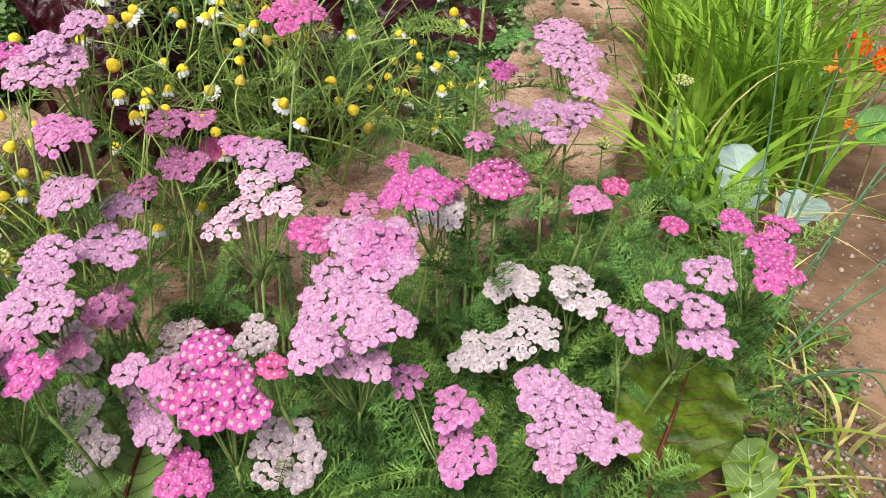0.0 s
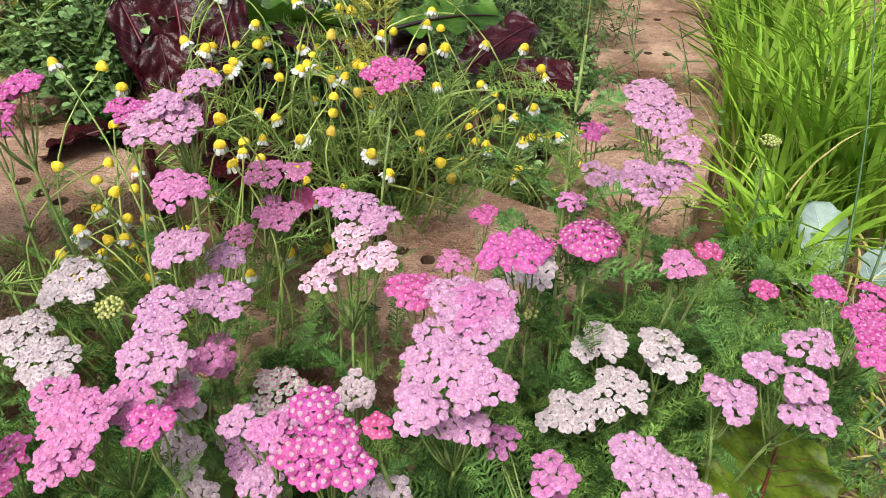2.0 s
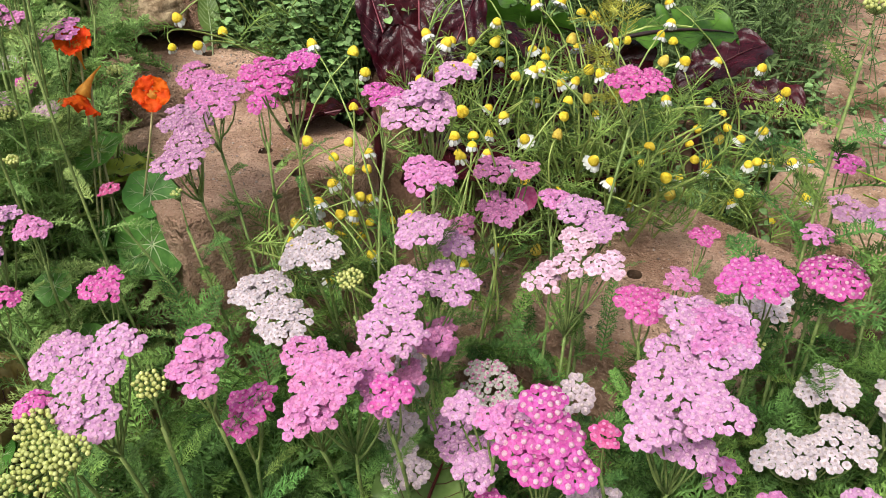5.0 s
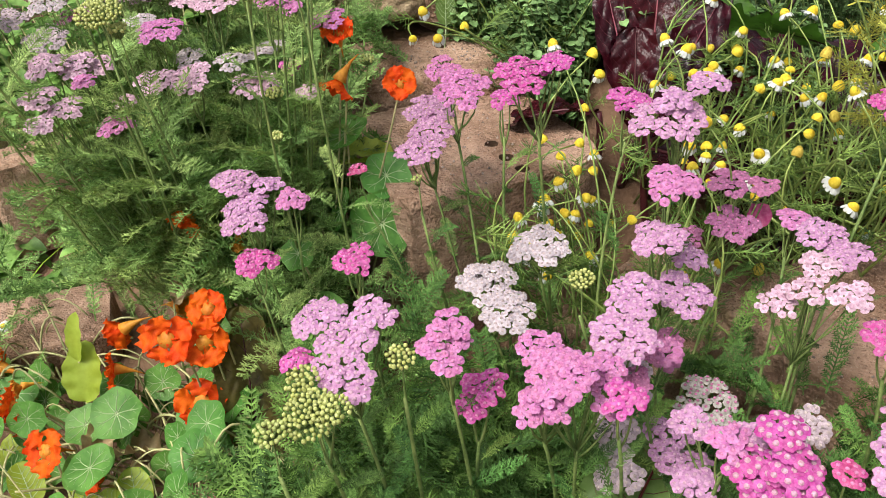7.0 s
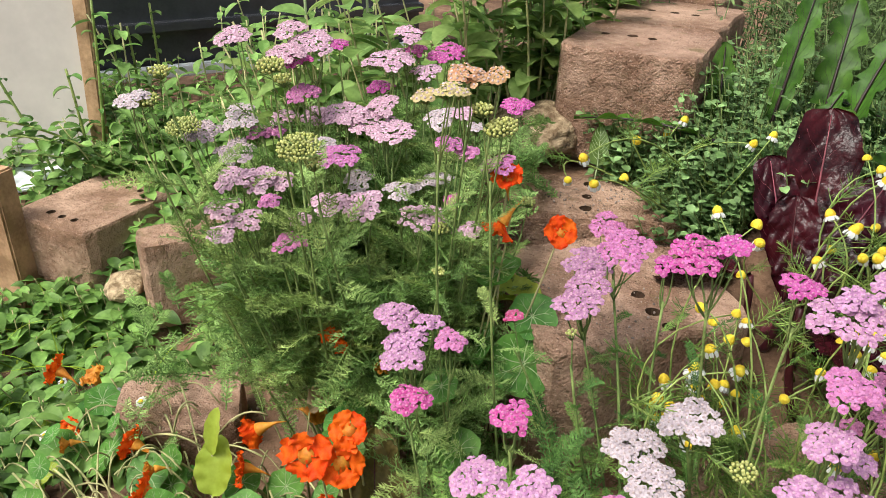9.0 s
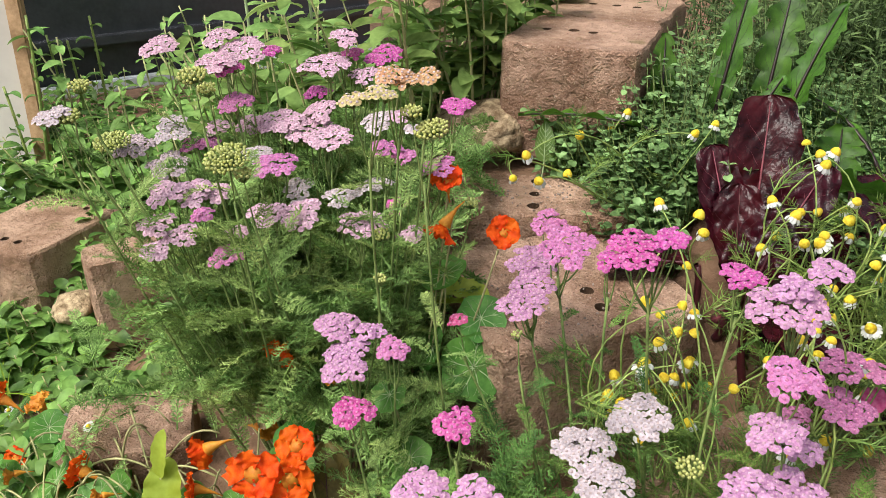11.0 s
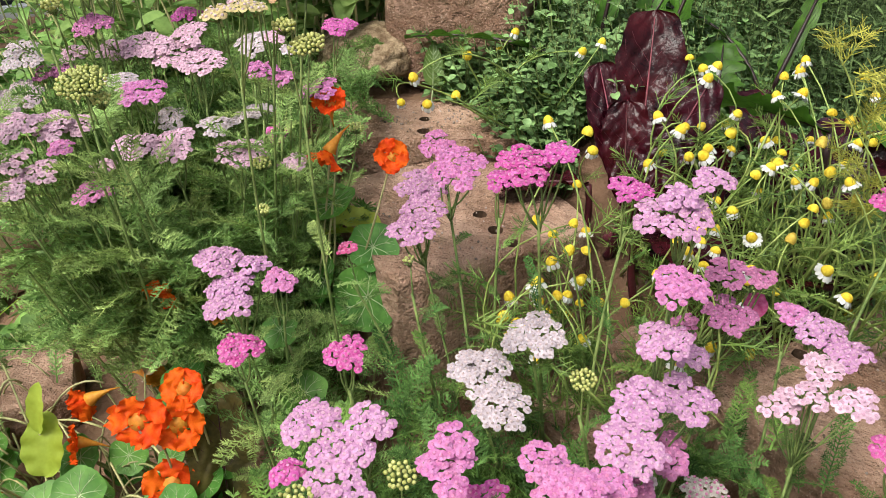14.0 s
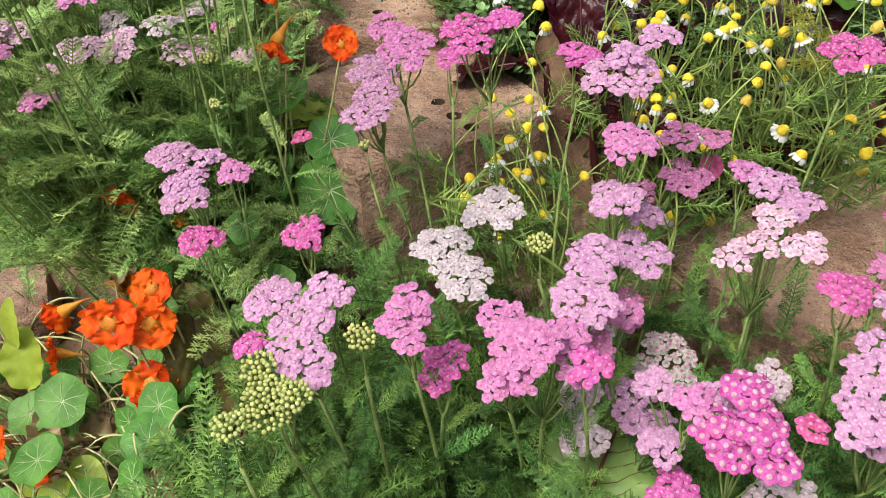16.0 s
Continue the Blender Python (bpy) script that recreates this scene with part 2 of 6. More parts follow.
# ---- mesh tools ----
class Geo:
    """Vertices, triangles and material slots that grow by arrays."""

    def __init__(self):
        self.v, self.t, self.m, self.n = [], [], [], 0

    def add(self, v, t, m=0):
        v, t = np.asarray(v, float).reshape(-1, 3), np.asarray(t, int).reshape(-1, 3)
        self.v.append(v), self.t.append(t + self.n)
        self.m.append(np.full(len(t), m) if np.isscalar(m) else np.asarray(m, int))
        self.n += len(v)
        return self

    def arrays(self):
        return np.concatenate(self.v), np.concatenate(self.t), np.concatenate(self.m)

    def spread(self, shape, mats):
        """Lays the shape (v, t, m) down once for every 4 x 4 matrix."""
        v, t, m = shape
        a = np.array([np.array(x) for x in mats])
        pts = np.einsum("kij,nj->kni", a[:, :3, :3], v) + a[:, None, :3, 3]
        tri = t[None] + (np.arange(len(a)) * len(v))[:, None, None]
        return self.add(pts.reshape(-1, 3), tri.reshape(-1, 3), np.tile(m, len(a)))

    def mesh(self, name, mats, smooth=True):
        v, t, m = self.arrays()
        me = bpy.data.meshes.new(name)
        me.vertices.add(len(v)), me.loops.add(3 * len(t)), me.polygons.add(len(t))
        me.vertices.foreach_set("co", v.ravel())
        me.loops.foreach_set("vertex_index", t.ravel().astype(np.int32))
        me.polygons.foreach_set("loop_start", np.arange(0, 3 * len(t), 3, dtype=np.int32))
        me.polygons.foreach_set("material_index", m.astype(np.int32))
        me.polygons.foreach_set("use_smooth", np.full(len(t), smooth))
        me.update(calc_edges=True)
        for x in mats if isinstance(mats, (list, tuple)) else [mats]:
            me.materials.append(x)
        return me


def part(name, data, parent, label="", m=None):
    ob = new(name, data)
    ob.parent = parent
    if m is not None:
        ob.matrix_basis = m
    return tagged(ob, label)


def thing(name, label, category, at=(0, 0, 0), group="", kind="", data=None):
    ob = new(name, data)
    ob.location = at
    return tagged(ob, label, category, group, kind)


def grid_tris(nu, nv):
    i, j = np.meshgrid(np.arange(nu - 1), np.arange(nv - 1), indexing="ij")
    a = (i * nv + j).ravel()
    return np.concatenate([np.stack([a, a + nv, a + nv + 1], 1), np.stack([a, a + nv + 1, a + 1], 1)])


def tube(pts, radii, sides=6):
    """A closed round rod along the points."""
    p = np.asarray(pts, float)
    r = np.broadcast_to(np.asarray(radii, float), (len(p),))
    d = np.gradient(p, axis=0)
    d /= np.linalg.norm(d, axis=1)[:, None] + 1e-9
    up = np.array([0.31, 0.17, 0.93]) if abs(d[0][2]) < 0.8 else np.array([0.9, 0.3, 0.1])
    a = np.cross(d, up)
    a /= np.linalg.norm(a, axis=1)[:, None] + 1e-9
    b = np.cross(d, a)
    w = np.linspace(0, 2 * np.pi, sides, endpoint=False)
    v = p[:, None] + r[:, None, None] * (np.cos(w)[None, :, None] * a[:, None] + np.sin(w)[None, :, None] * b[:, None])
    n, t = len(p), []
    for i in range(n - 1):
        for k in range(sides):
            q, s = i * sides + k, i * sides + (k + 1) % sides
            t += [(q, s, s + sides), (q, s + sides, q + sides)]
    v = np.concatenate([v.reshape(-1, 3), p[:1], p[-1:]])
    e = (n - 1) * sides
    for k in range(sides):
        t += [(n * sides, (k + 1) % sides, k), (n * sides + 1, e + k, e + (k + 1) % sides)]
    return v, np.array(t)


def arc(a, b, bow, n=8):
    """Points from a to b, pushed out by the vector bow in the middle."""
    a, b, bow = np.array(a, float), np.array(b, float), np.array(bow, float)
    s = np.linspace(0, 1, n)[:, None]
    return a + (b - a) * s + bow * 4 * s * (1 - s)


class Surface:
    """A leaf blade along +y: shape(t) is the half width; bend lifts or droops it, cup folds it, ruffle waves its edge."""

    def __init__(self, length, width, shape, bend=0.0, cup=0.0, ruffle=0.0, waves=5, seed=0, teeth=0.0, tip=0.0, pucker=0.0, lobes=0.0):
        self.a, self.tip, self.pucker, self.lobes = (length, width, shape, bend, cup, ruffle, waves, teeth), tip, pucker, lobes
        self.ph = random.Random(seed).uniform(0, 6.28)

    def at(self, u, t):
        L, W, shape, bend, cup, ruf, waves, teeth = self.a
        w = W * shape(t) * (1 + teeth * math.sin(t * 55 + self.ph) * 0.5 + teeth * math.sin(t * 23 + 2 * self.ph))
        if self.lobes:
            w *= 1 - self.lobes * ((t * 6.3 + self.ph + (0.4 if u > 0 else 0.0)) % 1.0) ** 1.5
        ang = bend * t
        y, z = (L * math.sin(ang) / bend, L * (1 - math.cos(ang)) / bend) if abs(bend) > 1e-3 else (L * t, 0.0)
        fold = cup * abs(u) ** 1.6 * w + ruf * W * u * u * math.sin(waves * 6.28 * t + self.ph + (1.7 if u > 0 else 0))
        if self.pucker:
            cells = abs(math.sin(t * 19 + 6 * abs(u) + self.ph)) * math.sin(min(1.0, abs(u) * 1.15) * 3.1416) ** 0.6
            fold += self.pucker * (cells - 0.5 + 1.2 * noise.noise((u * 3.1 + self.ph, t * 9, 0.7)) + 0.6 * noise.noise((u * 7 + self.ph, t * 21, 2.7)))
        fold += self.tip * W * math.sin(u * 7 + self.ph) * t**3
        return (u * w, y - fold * math.sin(ang), z + fold * math.cos(ang))

    def blade(self, nt=14, nu=7):
        v = [self.at(u, t) for t in np.linspace(0, 1, nt) for u in np.linspace(-1, 1, nu)]
        return np.array(v), grid_tris(nt, nu)

    def rib(self, r, t1=0.96, lift=0.6, sides=5, n=9, t0=0.0):
        tt = np.linspace(t0, t1, n)
        p = np.array([self.at(0, t) for t in tt]) + np.array([0, 0, lift * r])
        return tube(p, r * (1 - 0.8 * tt), sides)

    def veins(self, r, pairs=6, slope=0.16, lift=0.5):
        g = Geo()
        for k in range(pairs):
            t0 = 0.12 + 0.72 * k / pairs
            for s in (-1, 1):
                p = np.array([self.at(s * q * 0.9, min(0.98, t0 + slope * (q + 0.6 * q * q) * (1.1 - 0.4 * k / pairs) + 0.012 * math.sin(9 * q + k))) for q in np.linspace(0, 1, 6)])
                g.add(*tube(p + [0, 0, lift * r], np.linspace(r, r * 0.35, 6), 4))
        return g.arrays()[:2]


def oval(p=1.0, q=1.0):
    top = (p / (p + q)) ** p * (q / (p + q)) ** q
    return lambda t: max(0.02, (max(t, 1e-4) ** p * max(1 - t, 1e-4) ** q) / top)


def turned(x, y, z, yaw=0.0, pitch=0.0, roll=0.0, s=1.0):
    """A pose for a leaf along +y: yaw about z, then pitch up, then roll about its length; s scales."""
    return Matrix.Translation((x, y, z)) @ Matrix.Rotation(yaw, 4, "Z") @ Matrix.Rotation(pitch, 4, "X") @ Matrix.Rotation(roll, 4, "Y") @ Matrix.Scale(s, 4)


def facing(at, normal, spin=0.0, s=1.0):
    """A pose whose z axis points along normal."""
    return Matrix.Translation(at) @ Vector(normal).to_track_quat("Z", "Y").to_matrix().to_4x4() @ Matrix.Rotation(spin, 4, "Z") @ Matrix.Scale(s, 4)


def step(x, a, b):
    s = min(1.0, max(0.0, (x - a) / (b - a)))
    return s * s * (3 - 2 * s)


# ---- ground ----
def ground_z(x, y):
    """Height of the ground: a bank behind the clay blocks, falling away to the left and the front."""
    z = 0.165
    z += 0.22 * step(-x, 0.12, 0.42) * step(y, 0.72, 0.95) * (1 - step(-x, 0.85, 1.1))
    z -= 0.085 * step(-x, 0.45, 0.8) * (1 - step(y, 0.5, 0.75))
    z -= 0.13 * step(-x, 0.95, 1.4)
    z -= 0.03 * step(x, 0.3, 0.7)
    return z + 0.012 * noise.noise((x * 4, y * 4, 0.3)) + 0.006 * noise.noise((x * 15, y * 15, 1.7))


def build_ground():
    def axis(c, near, far):
        fine = np.arange(c - near, c + near + 0.001, 0.03)
        out = near * 1.35 ** np.arange(1, 16)
        return np.concatenate([c - out[::-1], fine, c + out])
    xs, ys = axis(-0.4, 1.5, 60), axis(0.9, 1.2, 60)
    v = np.array([(x, y, ground_z(x, y)) for x in xs for y in ys])
    g = Geo().add(v, grid_tris(len(xs), len(ys)))
    thing("ground", "red-brown garden soil with fine gravel", "ground", kind="structure", data=g.mesh("ground", SOIL))


build_ground()


# ---- perforated clay blocks ----
def garden_block(x, y, top, long, wide, high, turn, rows=((0.0, 0.0),), tip=(0, 0), label="pinkish perforated clay block edging the flower bed", seed=0, hole=0.0085):
    """A fired clay block with rows of three holes through its top; rows are places along and across the block."""
    rnd = random.Random(seed + 5)
    bm = bmesh.new()
    def ring(pts, z):
        vs = [bm.verts.new((p[0], p[1], z)) for p in pts]
        return vs, [bm.edges.new((vs[i], vs[(i + 1) % len(vs)])) for i in range(len(vs))]
    outer = []
    for i in range(48):
        a = i / 48 * 2 * math.pi
        c, s = math.cos(a), math.sin(a)
        k = (abs(c) ** 9 + abs(s) ** 9) ** (-1 / 9)
        wob = 1 + 0.028 * noise.noise((c * 2.3 + seed, s * 2.3, 4.0)) + 0.012 * noise.noise((c * 9, s * 9, seed))
        outer.append((c * k * wob * long / 2, s * k * wob * wide / 2))
    rim, rim_e = ring([(a * 0.972, b * 0.968) for a, b in outer], 0.0)
    edges = list(rim_e)
    holes = []
    for along, across in rows:
        for k in (-1, 0, 1):
            cx, cy = along + rnd.uniform(-0.003, 0.003), across + k * 0.036 + rnd.uniform(-0.003, 0.003)
            r = hole * rnd.uniform(0.85, 1.1)
            vs, es = ring([(cx + r * math.cos(q) * rnd.uniform(0.9, 1.1), cy + r * math.sin(q) * rnd.uniform(0.9, 1.1)) for q in np.linspace(0, 6.283, 11)[:-1]], 0.0)
            holes.append((vs, cx, cy))
            edges += es
    bmesh.ops.triangle_fill(bm, use_beauty=True, edges=edges)
    rings = [rim]
    for z, f in ((-0.005, 0.993), (-0.013, 1.0), (-high * 0.5, 1.004), (-high, 0.99)):
        rings.append([bm.verts.new((a * f + 0.003 * noise.noise((a * 30, b * 30, z * 30)), b * f + 0.003 * noise.noise((a * 31, b * 29, z * 33 + 5)), z)) for a, b in outer])
    for p, q in zip(rings, rings[1:]):
        for i in range(48):
            bm.faces.new((p[i], p[(i + 1) % 48], q[(i + 1) % 48], q[i]))
    bm.faces.new(rings[-1][::-1])
    # Hole walls and floors, coloured darker as deep shade would look.
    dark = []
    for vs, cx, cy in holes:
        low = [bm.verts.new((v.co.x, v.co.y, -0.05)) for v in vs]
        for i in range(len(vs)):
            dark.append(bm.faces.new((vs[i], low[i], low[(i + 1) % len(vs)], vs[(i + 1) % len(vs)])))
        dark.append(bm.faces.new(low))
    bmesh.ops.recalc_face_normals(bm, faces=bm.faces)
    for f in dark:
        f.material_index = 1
    bmesh.ops.triangulate(bm, faces=[f for f in bm.faces if len(f.verts) > 4])
    me = bpy.data.meshes.new("garden_block")
    bm.to_mesh(me)
    bm.free()
    me.materials.append(BRICK), me.materials.append(HOLE_SHADE)
    ob = thing("garden_block", label, "block", group="clay blocks round the bed", data=me)
    ob.matrix_basis = pose(x, y, top, tip[0], tip[1], turn)
    return ob


garden_block(-0.557, 0.720, 0.367, 0.255, 0.235, 0.21, 56, ((0.018, -0.066),), (0, 0), "large pinkish perforated clay block with chipped edges", 1)
garden_block(-0.675, 0.86, 0.398, 0.26, 0.12, 0.17, 28, ((-0.0, 0.0),), (2, 0), seed=2)
garden_block(-0.725, 1.07, 0.570, 0.205, 0.205, 0.165, 103, ((0.0, 0.02),), (0, 0), "clay block with a rough dark front face", 3)
garden_block(-0.775, 1.275, 0.570, 0.205, 0.205, 0.165, 100, ((0.0, 0.0),), (0, 0), seed=4)
garden_block(-0.86, 1.49, 0.575, 0.205, 0.205, 0.165, 98, (), (0, 0), seed=14)
garden_block(-0.70, 1.09, 0.400, 0.20, 0.20, 0.14, 88, (), (0, 0), "weathered clay block set under another block", 5)
garden_block(-0.06, 0.745, 0.262, 0.30, 0.27, 0.16, 58, ((-0.02, 0.075), (0.06, -0.075)), (0, 0), "flat pinkish clay block partly hidden by yarrow", 6)
garden_block(-0.295, 0.665, 0.25, 0.2, 0.15, 0.15, 72, (), (0, 0), "flat clay block beside the chamomile", 7)
garden_block(0.185, 1.125, 0.235, 0.40, 0.22, 0.13, 72, ((0.14, 0.0),), (0, 0), seed=8)
garden_block(0.255, 1.52, 0.25, 0.32, 0.225, 0.14, 86, ((-0.085, 0.01), (0.11, 0.01)), (0, 0), "pinkish clay block with two rows of slots", 9)
garden_block(0.32, 1.85, 0.25, 0.30, 0.225, 0.14, 84, ((-0.08, 0.02),), (0, 0), seed=10)
garden_block(-1.712, 0.667, 0.14, 0.26, 0.22, 0.13, 102, ((-0.085, 0.0), (0.085, 0.0)), (0, 0), "wide pinkish clay block lying on the soil", 11)
garden_block(-1.383, 0.678, 0.18, 0.19, 0.09, 0.17, 67, (), (0, 0), "upright clay block with a whitish worn corner", 12)
garden_block(-0.935, 0.165, 0.122, 0.12, 0.095, 0.12, 52, (), (0, 0), "small weathered clay block beside the nasturtiums", 15)
garden_block(-1.03, 0.41, 0.13, 0.17, 0.13, 0.12, 50, (), (0, 0), "weathered clay block behind feathery yarrow leaves", 13)


def rock(x, y, z, r, flat, label, mtl, seed, squash=1.0):
    bm = bmesh.new()
    bmesh.ops.create_icosphere(bm, subdivisions=4, radius=1)
    for v in bm.verts:
        n = 1 + 0.25 * noise.noise(v.co * 1.5 + Vector((seed, 0, 0))) + 0.09 * noise.noise(v.co * 5) + 0.05 * noise.noise(v.co * 13)
        v.co = Vector((v.co.x * r * n, v.co.y * r * squash * n, v.co.z * r * flat * n))
    for f in bm.faces:
        f.smooth = True
    me = bpy.data.meshes.new("rock")
    bm.to_mesh(me)
    bm.free()
    me.materials.append(mtl)
    ob = thing("rock", label, "rock", data=me)
    ob.matrix_basis = pose(x, y, z, 8, -6, 15)
    return ob


rock(-0.832, 0.948, 0.436, 0.078, 0.42, "rounded tan stone with a rough pitted face", ROCKM, 3, 0.8)
rock(-1.485, 0.585, 0.060, 0.040, 0.6, "small tan stone among weeds", ROCKM, 8)


def build_gravel():
    rnd = random.Random(4)
    bm = bmesh.new()
    bmesh.ops.create_icosphere(bm, subdivisions=1, radius=1)
    v = np.array([tuple(x.co) for x in bm.verts])
    t = np.array([[q.index for q in f.verts] for f in bm.faces])
    bm.free()
    mats = []
    for k in range(3200):
        if k < 2500 and k > 800:
            x, y = 0.33 + abs(rnd.gauss(0, 0.05)) + rnd.uniform(-0.04, 0.02), rnd.uniform(0.35, 0.95)
        elif k < 800:
            x, y = rnd.uniform(0.27, 0.62), rnd.uniform(0.35, 1.2)
        elif k < 2900:
            x, y = rnd.gauss(0.0, 0.13), rnd.gauss(0.97, 0.09)
        else:
            x, y = rnd.uniform(-1.5, -0.6), rnd.uniform(0.1, 0.6)
        s = rnd.choice((0.0015, 0.002, 0.003, 0.004))
        mats.append(Matrix.Translation((x, y, ground_z(x, y) + s * 0.3)) @ Euler((rnd.random() * 6, rnd.random() * 6, 0)).to_matrix().to_4x4() @ Matrix.Diagonal((s, s * rnd.uniform(0.6, 1), s * rnd.uniform(0.5, 0.9), 1)))
    for bx, by, bz, half in ((-0.545, 0.712, 0.367, 0.08), (-0.06, 0.745, 0.262, 0.12), (-0.675, 0.86, 0.398, 0.05), (0.255, 1.52, 0.25, 0.1), (0.185, 1.125, 0.235, 0.09), (-0.295, 0.665, 0.25, 0.06)):
        for k in range(130):
            x, y, s = bx + rnd.uniform(-half, half), by + rnd.uniform(-half, half), rnd.choice((0.0006, 0.0009, 0.0013, 0.002))
            mats.append(Matrix.Translation((x, y, bz + s * 0.3)) @ Euler((rnd.random() * 6, rnd.random() * 6, 0)).to_matrix().to_4x4() @ Matrix.Diagonal((s, s * 0.8, s * 0.7, 1)))
    thing("gravel", "fine mixed gravel strewn over the soil", "gravel", kind="stuff", data=Geo().spread((v, t, np.zeros(len(t), int)), mats).mesh("gravel", PEBBLE))


build_gravel()


# ---- yarrow ----
def floret_shape(seed, wither=0.0, disc=1.05):
    """Five rounded petals round a domed disc over a small calyx; slots: petal, disc, calyx."""
    rnd, g = random.Random(seed), Geo()
    for k in range(5):
        a = k * 1.2566 + rnd.uniform(-0.12, 0.12)
        L, W, up = 0.0035 * rnd.uniform(0.92, 1.12), 0.0021 * rnd.uniform(0.95, 1.15), rnd.uniform(-0.12, 0.16) - wither
        pts = [(0.0006, 0.0), (0.0010, -0.0009), (L * 0.55, -W), (L * 0.86, -W * 0.86), (L, -W * 0.42), (L * 0.93, 0), (L, W * 0.42), (L * 0.86, W * 0.86), (L * 0.55, W), (0.0010, 0.0009), (L * 0.55, 0)]
        v = [(x * math.cos(a) - y * math.sin(a), x * math.sin(a) + y * math.cos(a), x * up + 0.0004 * (abs(y) / W) ** 2 - (0.0005 if x > L * 0.8 else 0)) for x, y in pts]
        g.add(v, [(10, i, (i + 1) % 10) for i in range(10)], 0)
    n = 7
    v = [(0.00125 * disc * math.cos(q), 0.00125 * disc * math.sin(q), 0.0002) for q in np.linspace(0, 6.283, n + 1)[:-1]] + [(0.00095 * disc * math.cos(q), 0.00095 * disc * math.sin(q), 0.0010) for q in np.linspace(0.4, 6.683, n + 1)[:-1]] + [(0, 0, 0.0012)]
    t = []
    for i in range(n):
        j = (i + 1) % n
        t += [(i, j, n + i), (j, n + j, n + i), (n + i, n + j, 2 * n)]
    g.add(v, t, 1)
    v = [(0.0014 * math.cos(q), 0.0014 * math.sin(q), 0) for q in np.linspace(0, 6.283, 6)[:-1]] + [(0, 0, -0.0042)]
    g.add(v, [(5, (i + 1) % 5, i) for i in range(5)], 2)
    return g.arrays()


def bud_shape(seed):
    """A closed egg-shaped bud."""
    bm = bmesh.new()
    bmesh.ops.create_icosphere(bm, subdivisions=1, radius=0.0019)
    v = np.array([tuple(x.co) for x in bm.verts]) * [1, 1, 1.15]
    t = np.array([[q.index for q in f.verts] for f in bm.faces])
    bm.free()
    return v, t, np.zeros(len(t), int)


FLORETS = [floret_shape(k) for k in range(5)]
FLORETS_EYED = [floret_shape(k + 40, 0.1, 1.3) for k in range(5)]
FLORETS_OLD = [floret_shape(k + 20, 0.5) for k in range(3)]
BUD = bud_shape(1)
WORDS = {
    "L": "lilac-pink", "P": "pink", "Q": "pale pink", "M": "magenta", "C": "deep magenta, white-eyed", "R": "small half-open crimson", "D": "dusky pink", "W": "blush-white", "F": "faded mauve-white",
    "G": "withered grey-white", "O": "apricot", "Y": "pale cream-yellow", "B": "unopened green",
}
FLORET_MESHES = {}


def floret_mesh(kind, k):
    if (kind, k) not in FLORET_MESHES:
        g = Geo().add(*(FLORETS_OLD[k % 3] if kind in "FG" else FLORETS_EYED[k] if kind == "C" else FLORETS[k]))
        FLORET_MESHES[kind, k] = g.mesh("floret", [PETALS[kind], DISC_EYE if kind == "C" else DISC_PALE if kind in "WFOY" else DISC_LILAC if kind in "LQ" else DISC, GREEN_CALYX])
    return FLORET_MESHES[kind, k]


def feather_shape(seed, pairs=19, droop=0.9):
    """A finely cut leaf, one unit long along +y."""
    rnd, g = random.Random(seed), Geo()
    tt = np.linspace(0, 1, 9)
    spine = lambda t: np.array([0.03 * math.sin(3 * t + seed), math.sin(droop * t) / droop, -(1 - math.cos(droop * t)) / droop * 0.8 + 0.25 * t])
    g.add(*tube([spine(t) for t in tt], 0.011 * (1 - 0.75 * tt), 3))
    tri = []
    def lobe(a, d, n, w):
        s = np.cross(d, n)
        s = s / (np.linalg.norm(s) + 1e-9) * w
        tri.append((a - s, a + s, a + d))
    for k in range(pairs):
        t = 0.08 + 0.9 * k / pairs
        p = spine(t)
        size = 0.125 * math.sin(math.pi * (0.12 + 0.83 * t)) ** 0.7
        for s in (-1, 1):
            d = np.array([s * 0.9, 0.55 + rnd.uniform(-0.15, 0.15), rnd.uniform(-0.25, 0.45)])
            d = d / np.linalg.norm(d) * size * rnd.uniform(0.85, 1.15)
            n = np.array([rnd.uniform(-0.4, 0.4), rnd.uniform(-0.4, 0.4), 1.0])
            lobe(p, d, n, 0.0095)
            for q, f in ((0.3, 0.36), (0.58, 0.36), (0.82, 0.28)):
                for e in (-1, 1):
                    side = np.cross(d, n)
                    side = side / np.linalg.norm(side) * size * f * e
                    lobe(p + d * q, side * 0.8 + d * 0.34 + n * size * rnd.uniform(-0.12, 0.22), n, 0.0088)
    v = np.array(tri).reshape(-1, 3)
    g.add(v, np.arange(len(v)).reshape(-1, 3))
    return g.arrays()


FEATHERS = [feather_shape(k, 19, 0.5 + 0.25 * k) for k in range(5)]
# First five meshes carry the dimmed greens, last five the green lifted against shade.
FEATHER_MESHES = [Geo().add(*f).mesh("leaf", m, False) for a, b in ((FEATHER_DIMMED, FEATHER), (FEATHER_LIFTED, FEATHER_LIFTED)) for f, m in zip(FEATHERS, (a, b, a, b, a))]
COUNT = {"yarrow": 0, "floret": 0}


def root_of(x, y, kind):
    """Where a yarrow stem leaves the soil."""
    if x < -0.6:
        return -0.77 + (x + 0.82) * 0.30, 0.54 + (y - 0.52) * 0.32
    if x < -0.36 and y > 0.49:
        return -0.40 + (x + 0.45) * 0.35, 0.545 + (x + 0.45) * 0.5
    if x < 0.1 and y > 0.53:
        return x * 0.9 - 0.02, 0.51 + (y - 0.53) * 0.12
    return x * 0.97, y + 0.03


